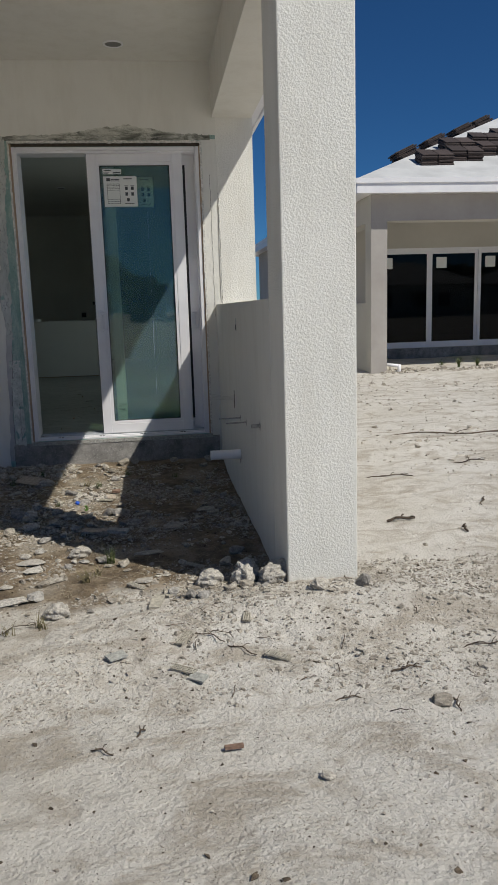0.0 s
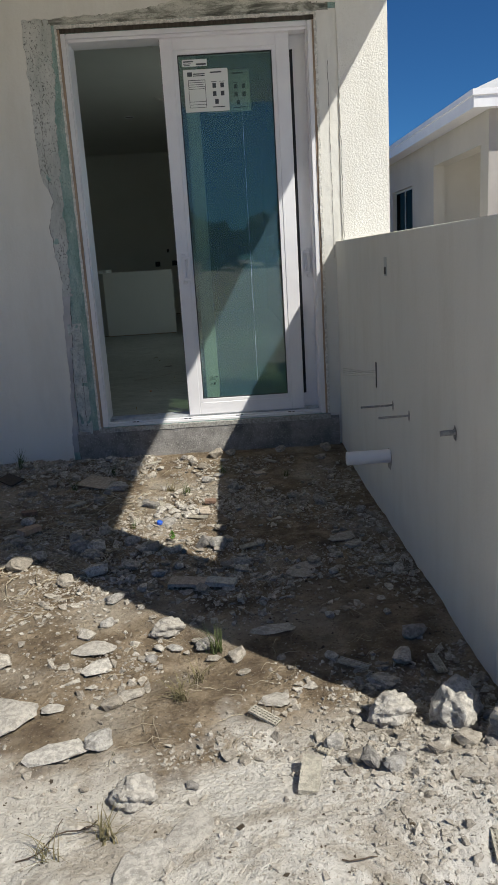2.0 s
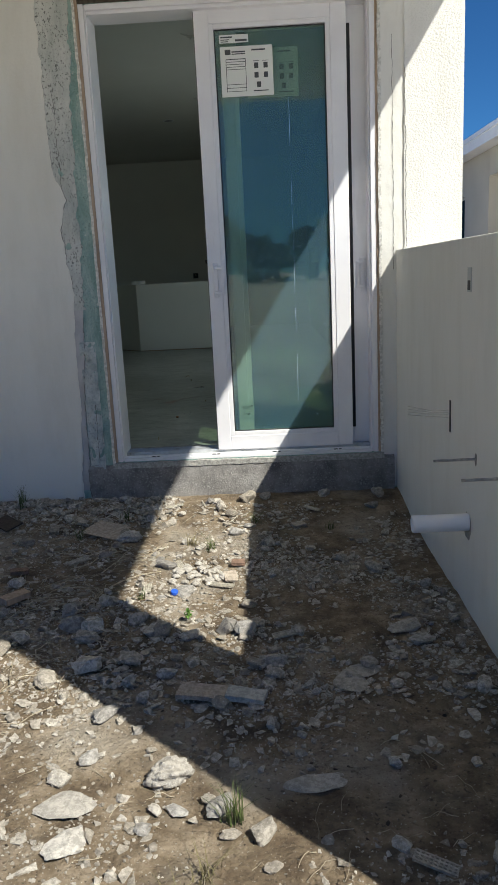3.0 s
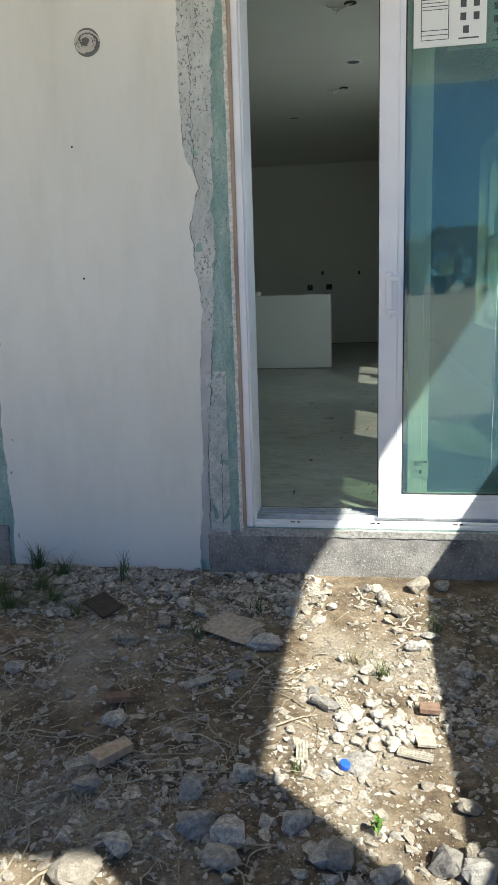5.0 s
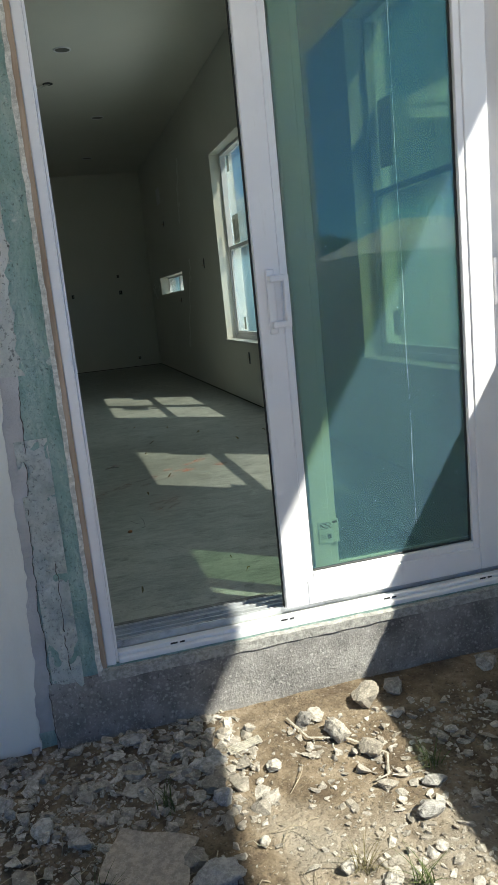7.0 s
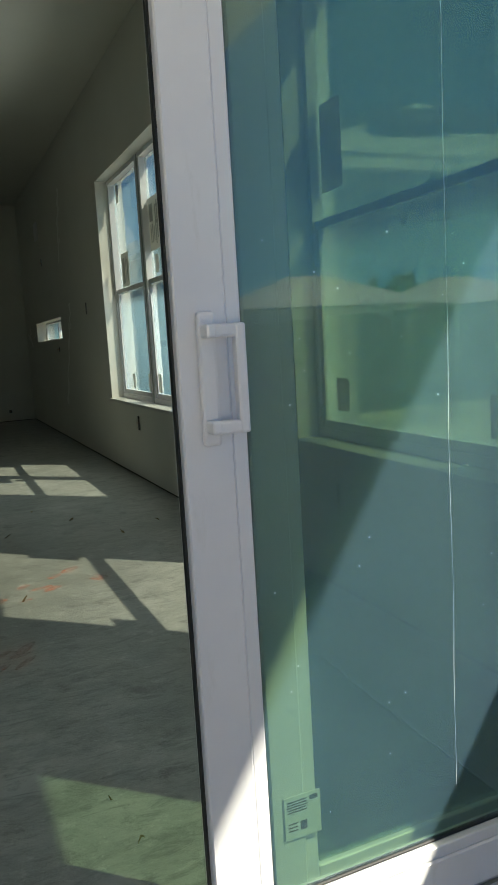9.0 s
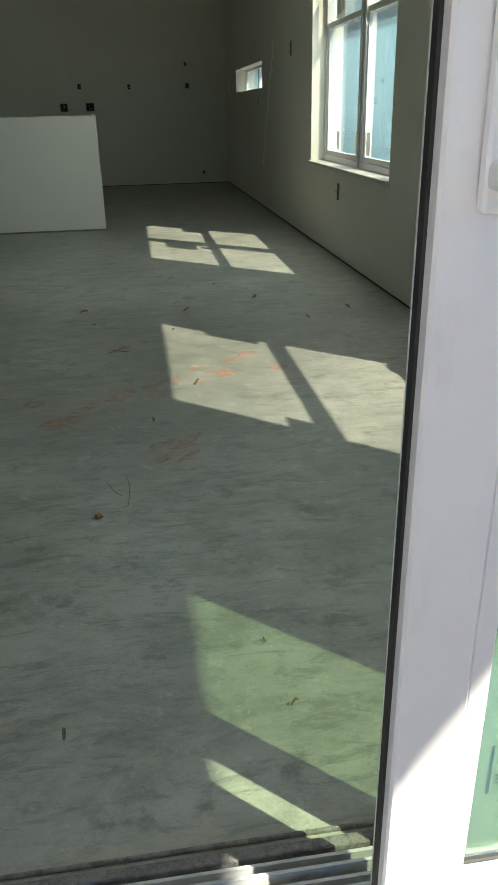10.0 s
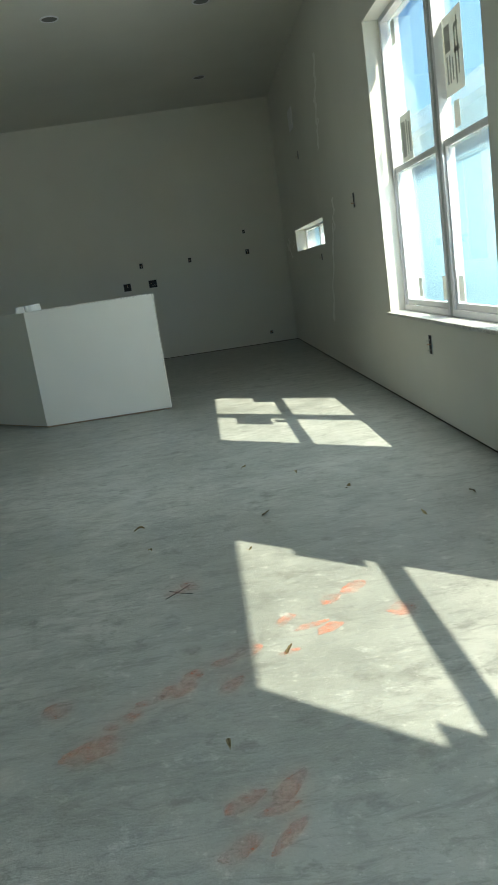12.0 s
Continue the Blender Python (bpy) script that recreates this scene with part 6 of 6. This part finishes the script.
for x, y, n, h, s, dry in ((-0.302, 3.902, 34, 0.13, 0.08, 0), (-0.405, 3.62, 40, 0.10, 0.13, 1), (-0.36, 3.74, 26, 0.08, 0.12, 1), (-2.09, 6.50, 90, 0.17, 0.14, 0), (-2.3, 6.42, 130, 0.18, 0.18, 0), (-2.15, 6.25, 120, 0.10, 0.2, 0), (-1.95, 6.45, 90, 0.12, 0.16, 0), (-2.0, 6.32, 60, 0.11, 0.16, 0), (-1.645, 6.43, 40, 0.18, 0.08, 0), (-2.25, 6.3, 50, 0.12, 0.14, 0), (-1.2, 5.95, 24, 0.10, 0.08, 0), (-0.60, 5.85, 30, 0.09, 0.10, 1),
                             (-1.0, 6.2, 26, 0.09, 0.08, 0), (-0.5, 5.75, 28, 0.10, 0.10, 0), (0.1, 6.0, 20, 0.07, 0.07, 0), (-0.74, 5.2, 16, 0.06, 0.06, 0), (-0.55, 3.05, 26, 0.09, 0.10, 1), (-0.68, 3.0, 18, 0.07, 0.10, 1), (-1.75, 6.1, 40, 0.1, 0.12, 0), (-2.05, 6.12, 150, 0.08, 0.22, 0), (-2.3, 6.15, 150, 0.09, 0.24, 0), (-1.9, 6.22, 120, 0.07, 0.2, 0), (-2.2, 5.95, 110, 0.06, 0.2, 1), (-0.28, 6.12, 34, 0.08, 0.1, 0), (6.3, 14.9, 160, 0.32, 0.3, 0), (6.75, 15.0, 140, 0.3, 0.35, 0), (6.0, 15.1, 90, 0.25, 0.3, 0)):
    tuft(x, y, n, h, s, M_DRYGRASS if dry else M_GRASS, "dry wispy grass tuft in the soil" if dry else "green grass tuft in the rubble")

seedling = thing("seedling", "small bright green weed seedling in lit soil", "weed", "weeds")
M_SEED = material("seedling_leaf", b_stone((0.10, 0.22, 0.03), (0.16, 0.30, 0.06)), rough=0.6)
for k in range(9):
    l = part("leaf", leaf_bm(0.022, k), M_SEED, seedling)
    l.matrix_basis = pose(0.012 * math.cos(k * 2.4), 0.012 * math.sin(k * 2.4), 0.012 + 0.003 * k, 0, -25, k * 137)
seedling.location = (-0.53, 4.98, ground_z(-0.53, 4.98))

# ---------------------------------------------------------------- building scraps
M_TAN = material("tan_board", b_stone((0.50, 0.42, 0.335), (0.60, 0.515, 0.42)), rough=0.9)
M_PLASTIC = material("tan_plastic", b_stone((0.46, 0.42, 0.34), (0.58, 0.54, 0.45)), rough=0.6)
M_BLUECAP = material("blue_plastic", color=(0.02, 0.10, 0.55), rough=0.35)
M_BRICK = material("red_brick", b_stone((0.27, 0.17, 0.12), (0.34, 0.23, 0.17)), rough=0.9)
M_GLASSY = material("pale_tile", b_stone((0.45, 0.45, 0.41), (0.55, 0.545, 0.50)), rough=0.75)


def perforated_mesh():
    L, W, H, nx_, ny_ = 0.10, 0.034, 0.007, 9, 3
    bx, by = 0.0042, 0.005
    sp = [(-L / 2, L / 2, -W / 2 + (W - by) * j / ny_, -W / 2 + (W - by) * j / ny_ + by, 0, H) for j in range(ny_ + 1)]
    sp += [(-L / 2 + (L - bx) * i / nx_, -L / 2 + (L - bx) * i / nx_ + bx, -W / 2 + 0.001, W / 2 - 0.001, 0.0005, H - 0.0005) for i in range(nx_ + 1)]
    return mesh_of("perforated_strip", box_bm(*sp), M_PLASTIC)


PERF = perforated_mesh()
for i, (x, y, t) in enumerate(((0.147, 3.748, -25), (0.41, 3.71, 95), (-0.156, 4.828, 15), (-0.157, 3.496, -40), (0.019, 3.332, 50), (0.051, 2.792, 60), (0.402, 2.60, -30), (0.04, 2.568, -35), (-0.624, 5.53, 115), (-0.739, 5.288, 95), (-0.418, 5.309, -12), (-0.751, 6.357, 5), (0.02, 6.25, -40), (-1.35, 5.15, 40), (-1.12, 5.62, 30), (0.32, 2.9, 80))):
    ob = new("perforated_strip", PERF)
    ob.matrix_basis = pose(x, y, ground_z(x, y) + 0.009, 6 * math.sin(i), 7 * math.cos(i * 2), t)
    tagged(ob, "tan perforated plastic spacer strip on the rubble", "plastic strip", "plastic spacer strips")


def board_scrap(name, x, y, w, d, h, t, mat, label, cat, tilt=0.0):
    bm = box_bm((-w / 2, w / 2, -d / 2, d / 2, 0, h))
    bmesh.ops.subdivide_edges(bm, edges=list(bm.edges), cuts=4, use_grid_fill=True)
    for v in bm.verts:
        q = Vector((v.co.x * 14 + x, v.co.y * 14 + y, 0.0))
        v.co.x += 0.06 * w * noise.noise(q)
        v.co.y += 0.06 * d * noise.noise(q + Vector((9, 0, 0)))
        v.co.z += 0.004 * noise.noise(q * 0.7 + Vector((0, 5, 0)))
    ob = part(name, bm, mat)
    ob.matrix_basis = pose(x, y, ground_z(x, y) + 0.012 + 0.5 * w * math.sin(radians(abs(tilt))), tilt, tilt * 0.5, t)
    return tagged(ob, label, cat, "building scraps")


board_scrap("cardboard_scrap", -1.07, 6.03, 0.20, 0.15, 0.004, -25, M_TAN, "tan square of cardboard lying on rubble", "cardboard", 8)
board_scrap("board_scrap", -0.43, 4.43, 0.15, 0.07, 0.015, -8, M_TAN, "tan piece of fibre board on the soil", "board", 4)
board_scrap("stone_plate", -0.29, 4.40, 0.12, 0.055, 0.02, -12, M_GLASSY, "pale grey stone plate beside the board", "stone plate", 4)
board_scrap("brick_chip", -1.349, 5.465, 0.08, 0.035, 0.02, 20, M_BRICK, "broken reddish brick chip on dark soil", "brick chip", 6)
board_scrap("wood_block", -1.272, 5.179, 0.12, 0.05, 0.025, 55, M_WOOD, "short weathered wood block on the soil", "wood", 6)
board_scrap("tan_tile", -0.387, 5.40, 0.055, 0.085, 0.008, 10, M_TAN, "small tan tile scrap in sunlit rubble", "tile", 6)
board_scrap("tan_tile", -0.056, 3.19, 0.05, 0.12, 0.012, -12, M_PLASTIC, "narrow pale tile strip on the gravel", "tile", 3)
board_scrap("tile_shard", -0.214, 2.70, 0.075, 0.05, 0.006, 30, M_GLASSY, "grey-green tile shard on the sand", "tile", 2)
board_scrap("tile_shard", 0.09, 2.507, 0.065, 0.045, 0.006, -35, M_GLASSY, "grey-green tile shard on the sand", "tile", 2)
board_scrap("roof_scrap", -1.642, 6.142, 0.16, 0.10, 0.008, -40, M_TWIG, "dark bent scrap of roofing felt", "scrap", 10)
board_scrap("brick_chip", -0.36, 5.55, 0.06, 0.04, 0.015, 0, M_BRICK, "small brown brick chip on the soil", "brick chip", 5)
board_scrap("tan_tile", -0.06, 6.05, 0.07, 0.05, 0.006, 30, M_TAN, "small tan tile scrap in the shade", "tile", 4)
board_scrap("brick_chip", 0.175, 2.064, 0.06, 0.015, 0.01, 5, M_BRICK, "small reddish chip on the sand", "brick chip", 0)
strap = part("packing_strap", wire_bm([(-0.60, 6.43, 0.07), (-0.57, 6.32, 0.075), (-0.47, 6.28, 0.08), (-0.385, 6.185, 0.075), (-0.42, 6.105, 0.07), (-0.46, 6.10, 0.065)], 0.0035, 6), M_PLASTIC)
for v in strap.data.vertices:
    v.co.z = ground_z(v.co.x, v.co.y) + 0.012 + (v.co.z - 0.072) * 0.35
tagged(strap, "cream plastic packing strap bent on the soil", "strap", "building scraps")
cap = thing("bottle_cap", "bright blue plastic bottle cap in the rubble", "bottle cap")
bm = bmesh.new()
bmesh.ops.create_cone(bm, cap_ends=True, segments=24, radius1=0.0165, radius2=0.0155, depth=0.014)
part("cap", bevelled(bm, 0.0015, 1), M_BLUECAP, cap)
cap.matrix_basis = pose(-0.614, 5.226, ground_z(-0.614, 5.226) + 0.014, 12, 8, 0)

# ---------------------------------------------------------------- far side of the lot, seen in the glass
M_ROOFPALE = material("pale_roof", b_membrane, rough=0.8)
for i, (x, y) in enumerate(((26.0, -42.0), (43.0, -46.0))):
    h = thing("far_house", "pale hip-roofed house across the lot", "house", "houses across the lot")
    part("wall", box_bm((x - 6.5, x + 6.5, y - 5, y + 5, -0.1, 3.1)), M_SMOOTH, h)
    part("roof", hip_roof_bm(x - 7.2, x + 7.2, y - 5.5, y + 5.5, 3.2, PITCH), M_ROOFPALE, h)
    for wx in (-3, 0.5, 3):
        part("window", box_bm((x + wx - 0.6, x + wx + 0.6, y + 5.0, y + 5.03, 1.0, 2.4)), M_DARKGLASS, h)

M_WOODS = material("far_foliage", b_stone((0.03, 0.05, 0.018), (0.07, 0.095, 0.035)), rough=0.9)
vs, fs, k = [], [], 0
for i in range(2600):
    a = rng.uniform(math.pi * 1.02, math.pi * 1.98)
    d = rng.uniform(85, 110)
    x, y = d * math.cos(a), d * math.sin(a)
    top = 7 + 4 * noise.noise(Vector((a * 9, 0, 0)))
    z = rng.uniform(0, 1) ** 0.6 * top
    v = CHIPS[i % 14][0] * rng.uniform(0.6, 1.7) + np.array([x, y, z])
    vs.append(v)
    fs.append(CHIPS[i % 14][1] + k)
    k += len(CHIPS[i % 14][0])
tagged(new("far_woods", soup("far_woods", np.concatenate(vs).tolist(), np.concatenate(fs).tolist(), M_WOODS)), "dark green tree line beyond the lot", "woods", "", "stuff")
